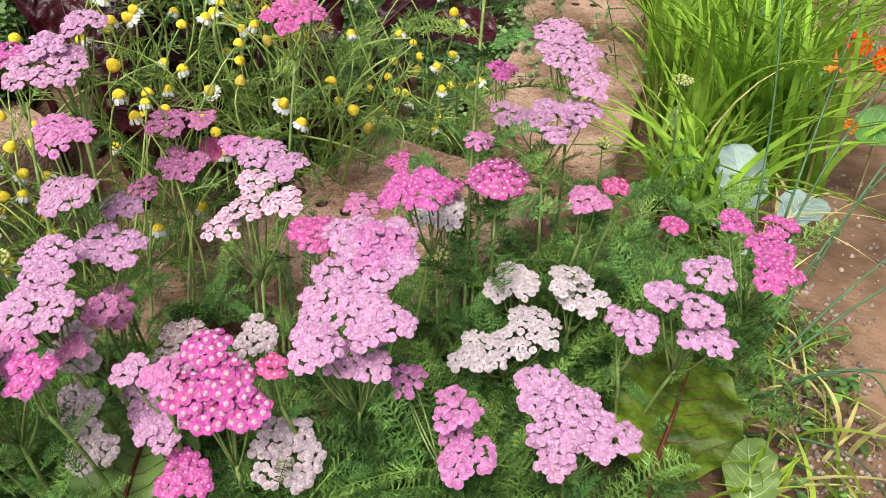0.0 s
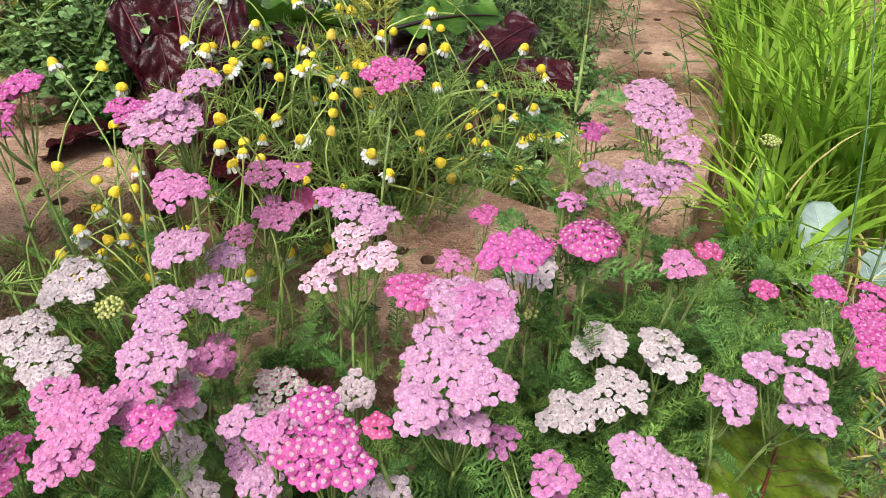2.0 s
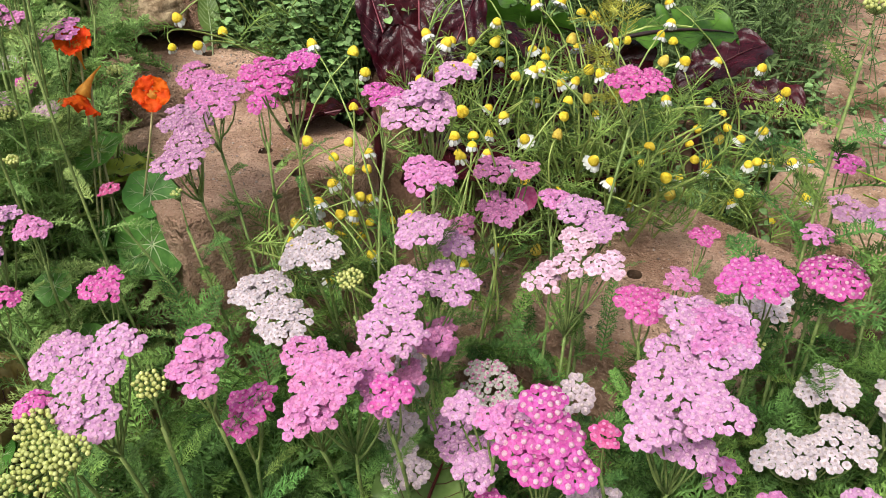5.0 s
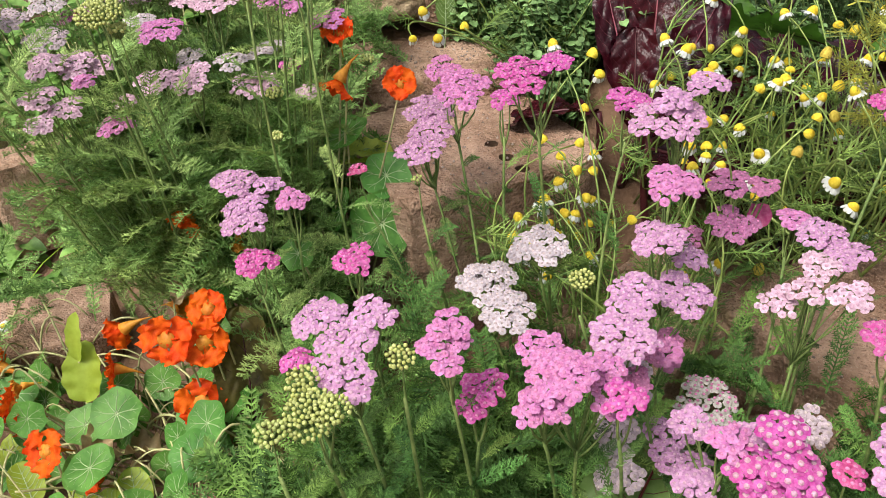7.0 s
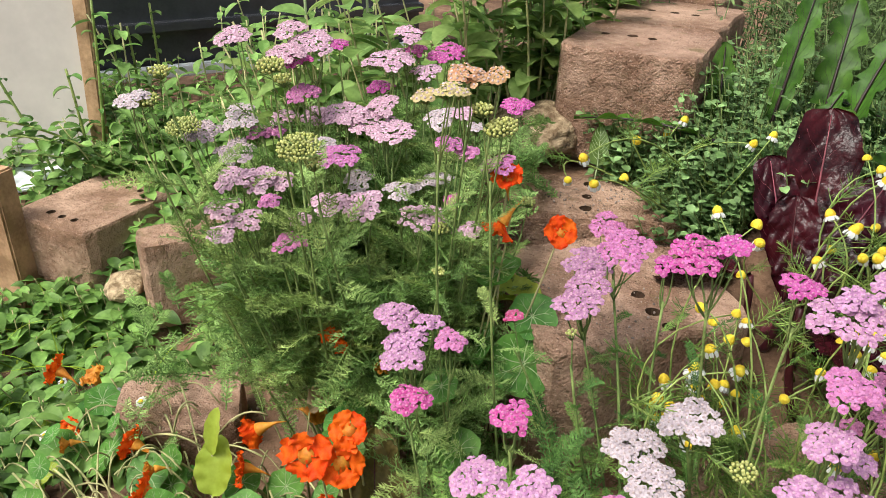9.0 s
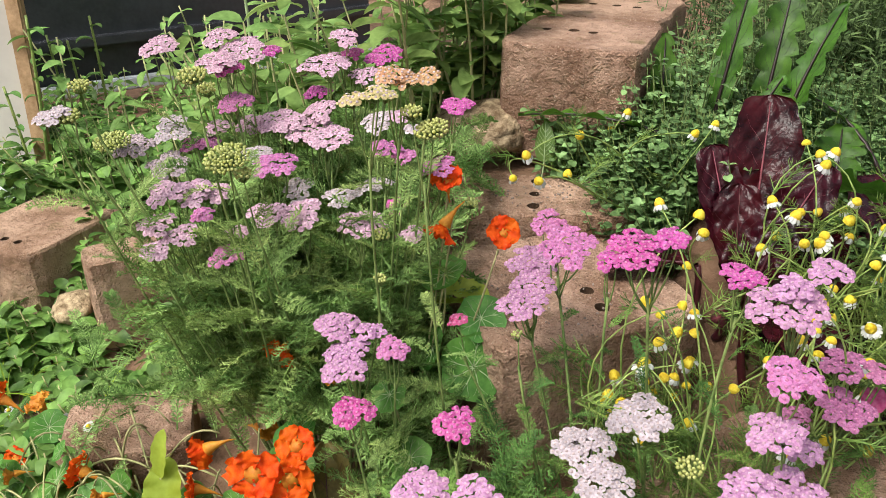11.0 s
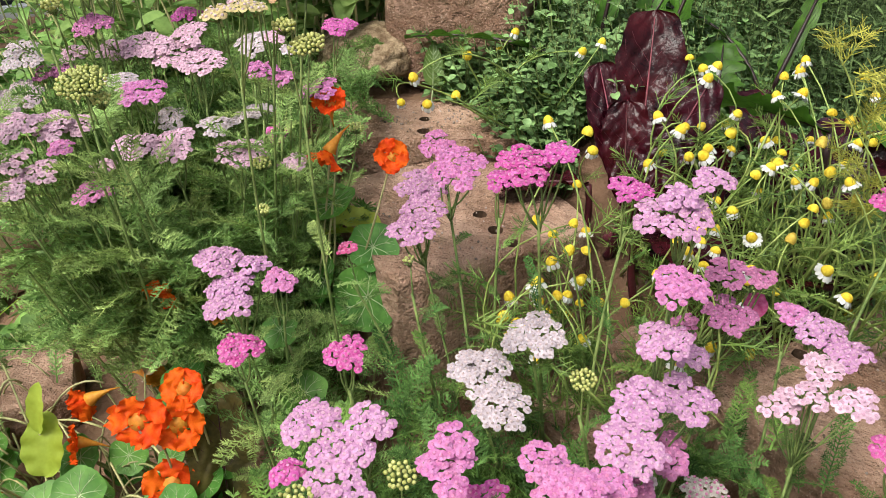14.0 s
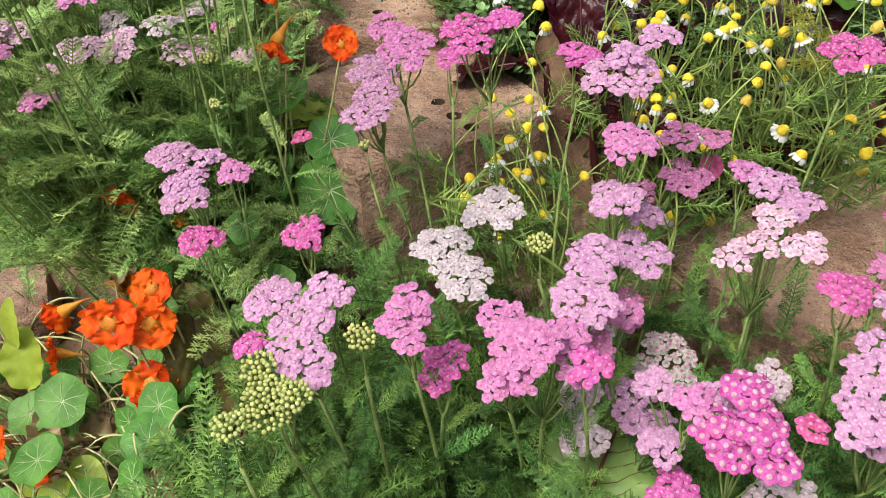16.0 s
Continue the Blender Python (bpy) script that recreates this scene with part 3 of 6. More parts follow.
def yarrow(kind, *blobs, leafy=6, leafsize=1.0):
    """A yarrow stem with flat flower clusters: each blob is x, y, z of its crown and its radius."""
    if blobs[0][0] < -0.6 and leafsize == 1.0:
        leafy, leafsize = 10, 1.9
    COUNT["yarrow"] += 1
    seed = COUNT["yarrow"]
    rnd = random.Random(seed)
    c = np.mean([b[:3] for b in blobs], axis=0)
    bx, by = root_of(c[0], c[1], kind)
    bx, by = bx + rnd.uniform(-0.015, 0.015), by + rnd.uniform(-0.015, 0.015)
    base = np.array([bx, by, ground_z(bx, by) - 0.01])
    ob = thing("yarrow", f"{WORDS[kind]} yarrow {'buds' if kind == 'B' else 'flower head'} on a green leafy stem", "flower", base, "yarrow flowers in the bed")
    low = min(b[2] for b in blobs)
    join = np.array([c[0], c[1], low - 0.021 - 0.006 * len(blobs)]) + (base - c) * 0.04
    path = arc(base, join, ((rnd.uniform(-0.012, 0.012)), rnd.uniform(-0.012, 0.012), 0), 9)
    part("stem", Geo().add(*tube(path - base, np.linspace(0.0019, 0.0013, 9) * (0.85 if c[0] < -0.5 else 1.0), 6)).mesh("stem", STEM), ob)
    near = np.linalg.norm(c - [-0.12, 0.0, 0.78]) < 0.56
    for x, y, z, r in blobs:
        top = np.array([x, y, z])
        lean = Vector((-0.10 * x + rnd.uniform(-0.10, 0.10), (-0.75 if kind == "F" and x > -0.4 else -0.22) + rnd.uniform(-0.12, 0.10), 1)).normalized()
        frame_m = np.array(facing((0, 0, 0), lean))[:3, :3]
        gap = {"B": 0.0029, "G": 0.0046, "C": 0.0057}.get(kind, 0.0045 if kind in "MRD" else 0.0047)
        r = r * (1.05 if kind == "B" else 0.96)
        poses, stalks = [], Geo()
        if kind in "BC" or r < 0.011:
            lumps, sub = [(0.0, 0.0)], r
        elif r < 0.021:
            lumps, sub, turn = [], r * 0.6, rnd.uniform(0, 6.283)
            for i in range(3):
                q = r * rnd.uniform(0.4, 0.56)
                lumps.append((q * math.cos(turn + i * 2.1), q * math.sin(turn + i * 2.1)))
        else:
            lumps, sub = [], 0.0094
            for i in range(400):
                a, q = rnd.uniform(0, 6.283), math.sqrt(rnd.random()) * (r - sub * 0.7)
                px, py = q * math.cos(a), q * math.sin(a)
                if all((px - e[0]) ** 2 + (py - e[1]) ** 2 > (sub * 1.3) ** 2 for e in lumps):
                    lumps.append((px, py))
            mid = np.mean(lumps, axis=0)
            lumps = [(e[0] - mid[0], e[1] - mid[1]) for e in lumps]
        lumps = [(e[0], e[1], rnd.uniform(-0.0022, 0.0022), sub * rnd.uniform(0.92, 1.1)) for e in lumps]
        kept, tips = [], []
        for i in range(int(60 * (r / gap) ** 2)):
            a, q = rnd.uniform(0, 6.283), math.sqrt(rnd.random()) * r * 1.25
            px, py = q * math.cos(a), q * math.sin(a)
            l = min(lumps, key=lambda e: (e[0] - px) ** 2 + (e[1] - py) ** 2)
            if (px - l[0]) ** 2 + (py - l[1]) ** 2 > l[3] ** 2 or any((px - u) ** 2 + (py - w) ** 2 < (gap * 0.9) ** 2 for u, w in kept):
                continue
            kept.append((px, py))
            d = math.hypot(px - l[0], py - l[1])
            pz = l[2] * 0.7 - (6 if kind in "BC" else 12) * d * d - 0.16 * (px * px + py * py) / r + rnd.uniform(-0.0009, 0.0009)
            nrm = frame_m @ np.array([px / r * 0.2 + (px - l[0]) * 20, py / r * 0.2 + (py - l[1]) * 20, 1.0]) + np.array([rnd.uniform(-0.16, 0.16), rnd.uniform(-0.16, 0.16), 0])
            at = top + frame_m @ np.array([px, py, pz])
            tips.append((at, l))
            poses.append(facing(at - base, nrm, rnd.uniform(0, 6.28), rnd.uniform(0.88, 1.04) * (1.25 if kind == "C" else 0.88 if kind == "B" else 1.0)))
        hubs = {}
        for at, l in tips:
            hubs.setdefault(l, []).append(at)
        main = []
        for l, ats in hubs.items():
            hub = top + frame_m @ np.array([l[0] * 0.8, l[1] * 0.8, l[2] - 0.011])
            if len(main) < 4:
                start = join + (path[-2] - join) * rnd.uniform(0.0, 0.5)
                main.append((start, hub))
                stalks.add(*tube(arc(start - base, hub - base, (l[0] * 0.3, l[1] * 0.3, -0.003), 5), [0.0010, 0.0009, 0.0008, 0.0007, 0.0006], 4))
            else:
                s0, h0 = min(main, key=lambda e: np.linalg.norm(e[1] - hub))
                stalks.add(*tube([s0 + (h0 - s0) * 0.68 - base, hub - base], [0.0006, 0.0005], 3))
            for at in ats:
                stalks.add(*tube([hub - base, at - base - [0, 0, 0.003]], [0.0005, 0.0005], 3))
        if not tips:
            continue
        if near and kind not in "BG" and COUNT["floret"] < 4200:
            cl = part("flower_head", stalks.mesh("stalks", STEM), ob)
            for m in poses:
                part("floret", floret_mesh(kind, rnd.randrange(5)), cl, "", m)
                COUNT["floret"] += 1
        else:
            g = Geo()
            if kind == "B":
                g.spread(BUD, poses)
                mats = [PETALS["B"]]
            else:
                shapes = FLORETS_OLD if kind in "FG" else FLORETS
                for k in range(len(shapes)):
                    sub = poses[k :: len(shapes)]
                    if sub:
                        g.spread(shapes[k], sub)
                mats = [PETALS[kind], DISC_EYE if kind == "C" else DISC_PALE if kind in "WFOY" else DISC_LILAC if kind in "LQ" else DISC, GREEN_CALYX]
            cl = part("flower_head", g.mesh("florets", mats), ob)
            part("branching_stalk", stalks.mesh("stalks", STEM), cl)
    span = path[-1] - path[0]
    for k in range(leafy):
        t = 0.35 + 0.6 * (k + rnd.random() * 0.6) / leafy
        p = path[0] + span * t - base
        size = (0.085 - 0.05 * t) * rnd.uniform(0.75, 1.2) * leafsize
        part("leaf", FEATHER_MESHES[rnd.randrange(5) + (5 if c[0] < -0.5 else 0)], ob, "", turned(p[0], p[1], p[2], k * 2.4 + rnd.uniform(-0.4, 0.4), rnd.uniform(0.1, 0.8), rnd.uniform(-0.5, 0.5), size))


yarrow("L", (-0.264, 0.593, 0.537, 0.017), (-0.279, 0.554, 0.522, 0.030), (-0.280, 0.562, 0.533, 0.014))
yarrow("M", (-0.326, 0.595, 0.511, 0.018))
yarrow("P", (-0.259, 0.503, 0.493, 0.020))
yarrow("D", (-0.233, 0.636, 0.393, 0.025), (-0.244, 0.655, 0.424, 0.022), (-0.216, 0.662, 0.420, 0.013))
yarrow("P", (-0.183, 0.642, 0.408, 0.013))
yarrow("L", (-0.136, 0.613, 0.404, 0.019), (-0.161, 0.631, 0.408, 0.021))
yarrow("Q", (-0.151, 0.570, 0.413, 0.016), (-0.172, 0.532, 0.396, 0.016), (-0.122, 0.543, 0.412, 0.016), (-0.155, 0.541, 0.407, 0.015))
yarrow("L", (-0.258, 0.483, 0.458, 0.022), (-0.246, 0.531, 0.418, 0.016))
yarrow("D", (-0.266, 0.627, 0.372, 0.014))
yarrow("L", (-0.236, 0.478, 0.418, 0.023), (-0.259, 0.440, 0.433, 0.024))
yarrow("L", (-0.252, 0.401, 0.428, 0.023))
yarrow("D", (-0.239, 0.457, 0.379, 0.018))
yarrow("P", (-0.297, 0.360, 0.430, 0.016), (-0.268, 0.333, 0.439, 0.022), (-0.279, 0.316, 0.421, 0.013))
yarrow("M", (-0.230, 0.339, 0.432, 0.014))
yarrow("F", (-0.246, 0.408, 0.381, 0.018), (-0.250, 0.394, 0.343, 0.017), (-0.235, 0.371, 0.327, 0.018))
yarrow("C", (-0.141, 0.370, 0.423, 0.0135), (-0.126, 0.357, 0.408, 0.017), (-0.151, 0.353, 0.401, 0.015), (-0.116, 0.347, 0.396, 0.014), (-0.140, 0.346, 0.393, 0.013), (-0.133, 0.363, 0.415, 0.012))
yarrow("R", (-0.101, 0.363, 0.412, 0.009))
yarrow("P", (-0.168, 0.361, 0.406, 0.013))
yarrow("F", (-0.128, 0.424, 0.380, 0.016))
yarrow("G", (-0.202, 0.477, 0.322, 0.028), (-0.212, 0.418, 0.311, 0.013))
yarrow("L", (-0.216, 0.425, 0.323, 0.021), (-0.194, 0.396, 0.331, 0.019), (-0.181, 0.364, 0.354, 0.015))
yarrow("M", (-0.167, 0.347, 0.331, 0.018))
yarrow("F", (-0.101, 0.355, 0.341, 0.027))
yarrow("L", (-0.063, 0.402, 0.424, 0.032), (-0.052, 0.391, 0.396, 0.021), (-0.076, 0.368, 0.424, 0.017), (-0.035, 0.394, 0.421, 0.018))
yarrow("L", (-0.060, 0.457, 0.443, 0.021), (-0.037, 0.435, 0.437, 0.019), (-0.065, 0.434, 0.429, 0.020), (-0.030, 0.462, 0.441, 0.012))
yarrow("P", (-0.254, 0.364, 0.426, 0.015), (-0.239, 0.349, 0.418, 0.014), (-0.269, 0.320, 0.425, 0.013), (-0.276, 0.346, 0.438, 0.016))
yarrow("D", (-0.239, 0.399, 0.393, 0.012), (-0.228, 0.428, 0.402, 0.011))
yarrow("L", (-0.159, 0.373, 0.403, 0.011), (-0.195, 0.383, 0.390, 0.012))
yarrow("M", (-0.091, 0.492, 0.419, 0.020))
yarrow("P", (-0.043, 0.444, 0.443, 0.021))
yarrow("M", (-0.019, 0.504, 0.448, 0.024), (0.003, 0.562, 0.412, 0.013))
yarrow("M", (-0.043, 0.723, 0.342, 0.014))
yarrow("P", (-0.066, 0.554, 0.402, 0.013))
yarrow("W", (0.001, 0.552, 0.399, 0.022))
yarrow("C", (0.044, 0.571, 0.421, 0.023))
yarrow("P", (0.030, 0.597, 0.438, 0.011))
yarrow("L", (0.110, 0.739, 0.474, 0.023), (0.117, 0.715, 0.464, 0.031), (0.127, 0.649, 0.460, 0.017))
yarrow("L", (0.092, 0.632, 0.439, 0.028), (0.056, 0.645, 0.437, 0.015), (0.118, 0.635, 0.444, 0.017))
yarrow("P", (0.112, 0.542, 0.415, 0.017))
yarrow("R", (0.139, 0.564, 0.414, 0.010))
yarrow("R", (0.203, 0.596, 0.353, 0.011))
yarrow("M", (0.253, 0.589, 0.362, 0.016), (0.287, 0.578, 0.365, 0.015), (0.252, 0.511, 0.388, 0.019), (0.229, 0.453, 0.414, 0.018))
yarrow("L", (0.185, 0.453, 0.414, 0.018), (0.152, 0.446, 0.399, 0.014), (0.173, 0.409, 0.395, 0.018), (0.169, 0.419, 0.409, 0.015))
yarrow("L", (0.134, 0.432, 0.379, 0.016), (0.120, 0.437, 0.386, 0.009))
yarrow("W", (0.056, 0.537, 0.337, 0.021), (0.070, 0.537, 0.337, 0.010))
yarrow("W", (0.069, 0.501, 0.316, 0.027), (0.029, 0.480, 0.313, 0.025))
yarrow("W", (0.114, 0.517, 0.337, 0.023), (0.100, 0.526, 0.350, 0.016))
yarrow("L", (0.087, 0.379, 0.347, 0.030), (0.075, 0.369, 0.336, 0.021), (0.065, 0.399, 0.357, 0.018), (0.109, 0.373, 0.339, 0.019))
yarrow("P", (-0.025, 0.415, 0.347, 0.013), (0.008, 0.371, 0.367, 0.016), (0.014, 0.354, 0.345, 0.020))
yarrow("M", (0.052, 0.677, 0.463, 0.013))
yarrow("M", (-0.126, 0.678, 0.514, 0.028))
yarrow("P", (-0.516, 0.609, 0.501, 0.019), (-0.482, 0.586, 0.496, 0.028))
yarrow("L", (-0.522, 0.593, 0.464, 0.025), (-0.509, 0.570, 0.457, 0.021), (-0.501, 0.539, 0.451, 0.023))
yarrow("M", (-0.393, 0.527, 0.546, 0.023), (-0.372, 0.541, 0.555, 0.014))
yarrow("M", (-0.441, 0.591, 0.490, 0.013))
yarrow("L", (-0.616, 0.413, 0.450, 0.019), (-0.588, 0.424, 0.447, 0.013), (-0.584, 0.387, 0.433, 0.021), (-0.590, 0.398, 0.438, 0.020))
yarrow("P", (-0.561, 0.423, 0.439, 0.014))
yarrow("R", (-0.544, 0.496, 0.438, 0.008))
yarrow("M", (-0.559, 0.366, 0.410, 0.017))
yarrow("M", (-0.460, 0.375, 0.440, 0.016))
yarrow("W", (-0.369, 0.519, 0.396, 0.027))
yarrow("W", (-0.398, 0.478, 0.372, 0.028), (-0.368, 0.457, 0.366, 0.023), (-0.411, 0.487, 0.366, 0.016))
yarrow("L", (-0.443, 0.310, 0.437, 0.020), (-0.398, 0.312, 0.453, 0.016), (-0.403, 0.282, 0.443, 0.026), (-0.376, 0.258, 0.448, 0.017))
yarrow("M", (-0.428, 0.267, 0.435, 0.010))
yarrow("P", (-0.340, 0.318, 0.462, 0.014), (-0.338, 0.306, 0.454, 0.017))
yarrow("M", (-0.325, 0.337, 0.402, 0.016), (-0.330, 0.325, 0.389, 0.010))
yarrow("Q", (-0.923, 0.488, 0.642, 0.021))
yarrow("Q", (-0.927, 0.569, 0.635, 0.020))
yarrow("Q", (-0.888, 0.531, 0.622, 0.024))
yarrow("Q", (-0.895, 0.573, 0.624, 0.028))
yarrow("M", (-0.874, 0.596, 0.621, 0.011))
yarrow("M", (-0.880, 0.537, 0.612, 0.015))
yarrow("Q", (-0.854, 0.692, 0.621, 0.022))
yarrow("Q", (-0.858, 0.665, 0.595, 0.033))
yarrow("M", (-0.850, 0.703, 0.599, 0.014))
yarrow("M", (-0.828, 0.736, 0.594, 0.023))
yarrow("Q", (-0.825, 0.692, 0.580, 0.019))
yarrow("M", (-0.871, 0.658, 0.558, 0.017))
yarrow("D", (-0.871, 0.534, 0.578, 0.019))
yarrow("Q", (-0.828, 0.620, 0.554, 0.024))
yarrow("Q", (-0.850, 0.578, 0.547, 0.028))
yarrow("Q", (-0.824, 0.595, 0.539, 0.031))
yarrow("Q", (-0.776, 0.579, 0.544, 0.026))
yarrow("Q", (-0.889, 0.570, 0.537, 0.023))
yarrow("Q", (-0.901, 0.529, 0.544, 0.016))
yarrow("W", (-0.734, 0.612, 0.562, 0.020))
yarrow("Q", (-0.704, 0.614, 0.571, 0.013))
yarrow("W", (-0.667, 0.589, 0.569, 0.008))
yarrow("M", (-0.731, 0.755, 0.542, 0.019))
yarrow("P", (-0.796, 0.516, 0.527, 0.024))
yarrow("W", (-0.833, 0.522, 0.529, 0.016))
yarrow("P", (-0.660, 0.539, 0.568, 0.015))
yarrow("P", (-0.645, 0.547, 0.559, 0.013))
yarrow("P", (-0.634, 0.588, 0.540, 0.018))
yarrow("W", (-0.923, 0.484, 0.552, 0.024))
yarrow("F", (-0.942, 0.445, 0.539, 0.025))
yarrow("F", (-0.902, 0.458, 0.522, 0.023))
yarrow("D", (-0.906, 0.496, 0.531, 0.014))
yarrow("Q", (-0.862, 0.423, 0.511, 0.021))
yarrow("Q", (-0.851, 0.448, 0.507, 0.021))
yarrow("Q", (-0.845, 0.470, 0.500, 0.017))
yarrow("P", (-0.896, 0.511, 0.531, 0.013))
yarrow("W", (-0.820, 0.564, 0.477, 0.022))
yarrow("W", (-0.741, 0.554, 0.490, 0.018))
yarrow("W", (-0.732, 0.600, 0.490, 0.023))
yarrow("M", (-0.688, 0.583, 0.482, 0.012))
yarrow("Q", (-0.770, 0.474, 0.492, 0.021))
yarrow("Q", (-0.732, 0.488, 0.497, 0.023))
yarrow("Q", (-0.686, 0.527, 0.486, 0.026))
yarrow("Q", (-0.640, 0.547, 0.476, 0.015))
yarrow("Q", (-0.848, 0.398, 0.490, 0.020))
yarrow("Q", (-0.823, 0.409, 0.479, 0.017))
yarrow("Q", (-0.826, 0.378, 0.474, 0.015))
yarrow("P", (-0.778, 0.405, 0.514, 0.010))
yarrow("P", (-0.770, 0.419, 0.469, 0.017))
yarrow("Q", (-0.784, 0.446, 0.479, 0.011))
yarrow("W", (-0.883, 0.336, 0.612, 0.016))
yarrow("B", (-0.744, 0.394, 0.657, 0.011))
yarrow("B", (-0.751, 0.412, 0.640, 0.008))
yarrow("B", (-0.875, 0.366, 0.635, 0.009))
yarrow("B", (-0.876, 0.349, 0.608, 0.011))
yarrow("B", (-0.937, 0.420, 0.553, 0.017))
yarrow("B", (-0.717, 0.396, 0.591, 0.019))
yarrow("B", (-0.706, 0.402, 0.576, 0.008))
yarrow("B", (-0.656, 0.522, 0.481, 0.008))
yarrow("B", (-0.628, 0.485, 0.458, 0.006))
yarrow("B", (-0.493, 0.519, 0.429, 0.005))
yarrow("B", (-0.558, 0.479, 0.624, 0.014), (-0.574, 0.475, 0.636, 0.008))
yarrow("O", (-0.610, 0.494, 0.657, 0.016), (-0.599, 0.500, 0.652, 0.011))
yarrow("O", (-0.608, 0.540, 0.645, 0.013))
yarrow("Y", (-0.592, 0.456, 0.653, 0.014), (-0.608, 0.440, 0.649, 0.009))
yarrow("B", (-0.304, 0.454, 0.421, 0.009))
yarrow("B", (-0.004, 0.535, 0.364, 0.007))
yarrow("B", (0.248, 0.782, 0.405, 0.009))
yarrow("B", (0.165, 0.739, 0.355, 0.007))
yarrow("B", (-0.400, 0.242, 0.450, 0.011), (-0.381, 0.225, 0.448, 0.016), (-0.369, 0.231, 0.450, 0.011))
yarrow("B", (-0.393, 0.203, 0.444, 0.009))
yarrow("B", (-0.360, 0.290, 0.449, 0.009))
yarrow("B", (-0.627, 0.636, 0.481, 0.007))

yarrow("B", (0.035, 0.655, 0.600, 0.010), leafy=22, leafsize=1.9)


def build_feathers(name, label, regions, seed, mtls):
    """A thicket of feathery leaves; a region is x0, x1, y0, y1, z0, z1, how many, and the leaves' length."""
    rnd, per = random.Random(seed), [[] for _ in FEATHERS]
    for x0, x1, y0, y1, z0, z1, n, size in regions:
        for k in range(int(n * 0.85)):
            x, y = rnd.uniform(x0, x1), rnd.uniform(y0, y1)
            z = z0 + (z1 - z0) * rnd.random() ** 0.8
            gz = ground_z(x, y)
            per[rnd.randrange(5)].append(turned(x, y, max(z, gz + 0.01), rnd.uniform(0, 6.28), rnd.uniform(-0.1, 1.0), rnd.uniform(-0.7, 0.7), size * rnd.uniform(0.7, 1.5)))
    g = Geo()
    for shape, mats in zip(FEATHERS, per):
        if mats:
            v, t, m = shape
            g.spread((v, t, m), mats[::2])
            if mats[1::2]:
                g.spread((v, t, m + 1), mats[1::2])
    thing(name, label, "foliage", kind="stuff", data=g.mesh(name, mtls, False))


build_feathers("yarrow_foliage", "dense feathery blue-green yarrow foliage under the flowers", [
    (-0.34, -0.27, 0.22, 0.50, 0.15, 0.25, 110, 0.08),
    (-0.27, -0.16, 0.22, 0.50, 0.13, 0.21, 120, 0.075),
    (-0.16, 0.0, 0.22, 0.50, 0.15, 0.28, 290, 0.085),
    (0.0, 0.13, 0.28, 0.44, 0.15, 0.25, 170, 0.085),
    (0.0, 0.13, 0.44, 0.60, 0.15, 0.27, 150, 0.08),
    (0.13, 0.26, 0.28, 0.36, 0.13, 0.17, 30, 0.075),
    (0.13, 0.27, 0.50, 0.62, 0.15, 0.30, 130, 0.08),
    (0.05, 0.27, 0.60, 0.80, 0.15, 0.27, 105, 0.08),
    (-0.48, -0.34, 0.12, 0.46, 0.12, 0.31, 380, 0.085),
    (-0.58, -0.48, 0.18, 0.42, 0.07, 0.13, 50, 0.06),
    (-0.44, -0.24, 0.42, 0.54, 0.15, 0.24, 110, 0.07),
    (-0.30, 0.06, 0.53, 0.60, 0.20, 0.30, 45, 0.07),
], 11, [FEATHER_DIMMED, FEATHER])
# The tall clump shades itself, so its leaf colour is brightened.
build_feathers("tall_yarrow_foliage", "feathery foliage of the tall yarrow clump, green lifted against its shade", [
    (-0.70, -0.57, 0.46, 0.54, 0.16, 0.30, 90, 0.085),
    (-0.92, -0.66, 0.44, 0.72, 0.14, 0.34, 130, 0.10),
    (-0.92, -0.66, 0.44, 0.68, 0.28, 0.41, 230, 0.10),
    (-0.92, -0.78, 0.42, 0.60, 0.08, 0.30, 25, 0.09),
    (-1.14, -0.95, 0.36, 0.50, 0.10, 0.2, 22, 0.085),
    (-0.95, -0.7, 0.68, 0.86, 0.30, 0.46, 120, 0.09),
    (-1.06, -0.95, 0.52, 0.66, 0.20, 0.34, 16, 0.09),
    (-1.05, -0.8, 0.6, 0.85, 0.3, 0.48, 50, 0.08),
    (-0.56, -0.44, 0.44, 0.50, 0.16, 0.22, 30, 0.07),
], 12, [FEATHER_LIFTED, FEATHER_LIFTED])


# ---- chamomile ----
def cone_shape(long=1.25):
    n, k, v = 10, 7, []
    for i in range(k):
        a = i / (k - 1) * math.pi / 2
        r, z = math.cos(a) * 0.0054 * (1 if i else 0.82), math.sin(a) * 0.0054 * 1.45 * long - 0.003
        v += [(r * math.cos(q), r * math.sin(q), z) for q in np.linspace(0, 6.283, n + 1)[:-1]]
    t = []
    for i in range(k - 1):
        for j in range(n):
            a, b = i * n + j, i * n + (j + 1) % n
            t += [(a, b, b + n), (a, b + n, a + n)]
    return np.array(v), np.array(t)


CONES = [Geo().add(*cone_shape(s)).mesh("cone", CONE if s < 1.35 else CONE_OLD) for s in (0.8, 0.95, 1.1, 1.36)]


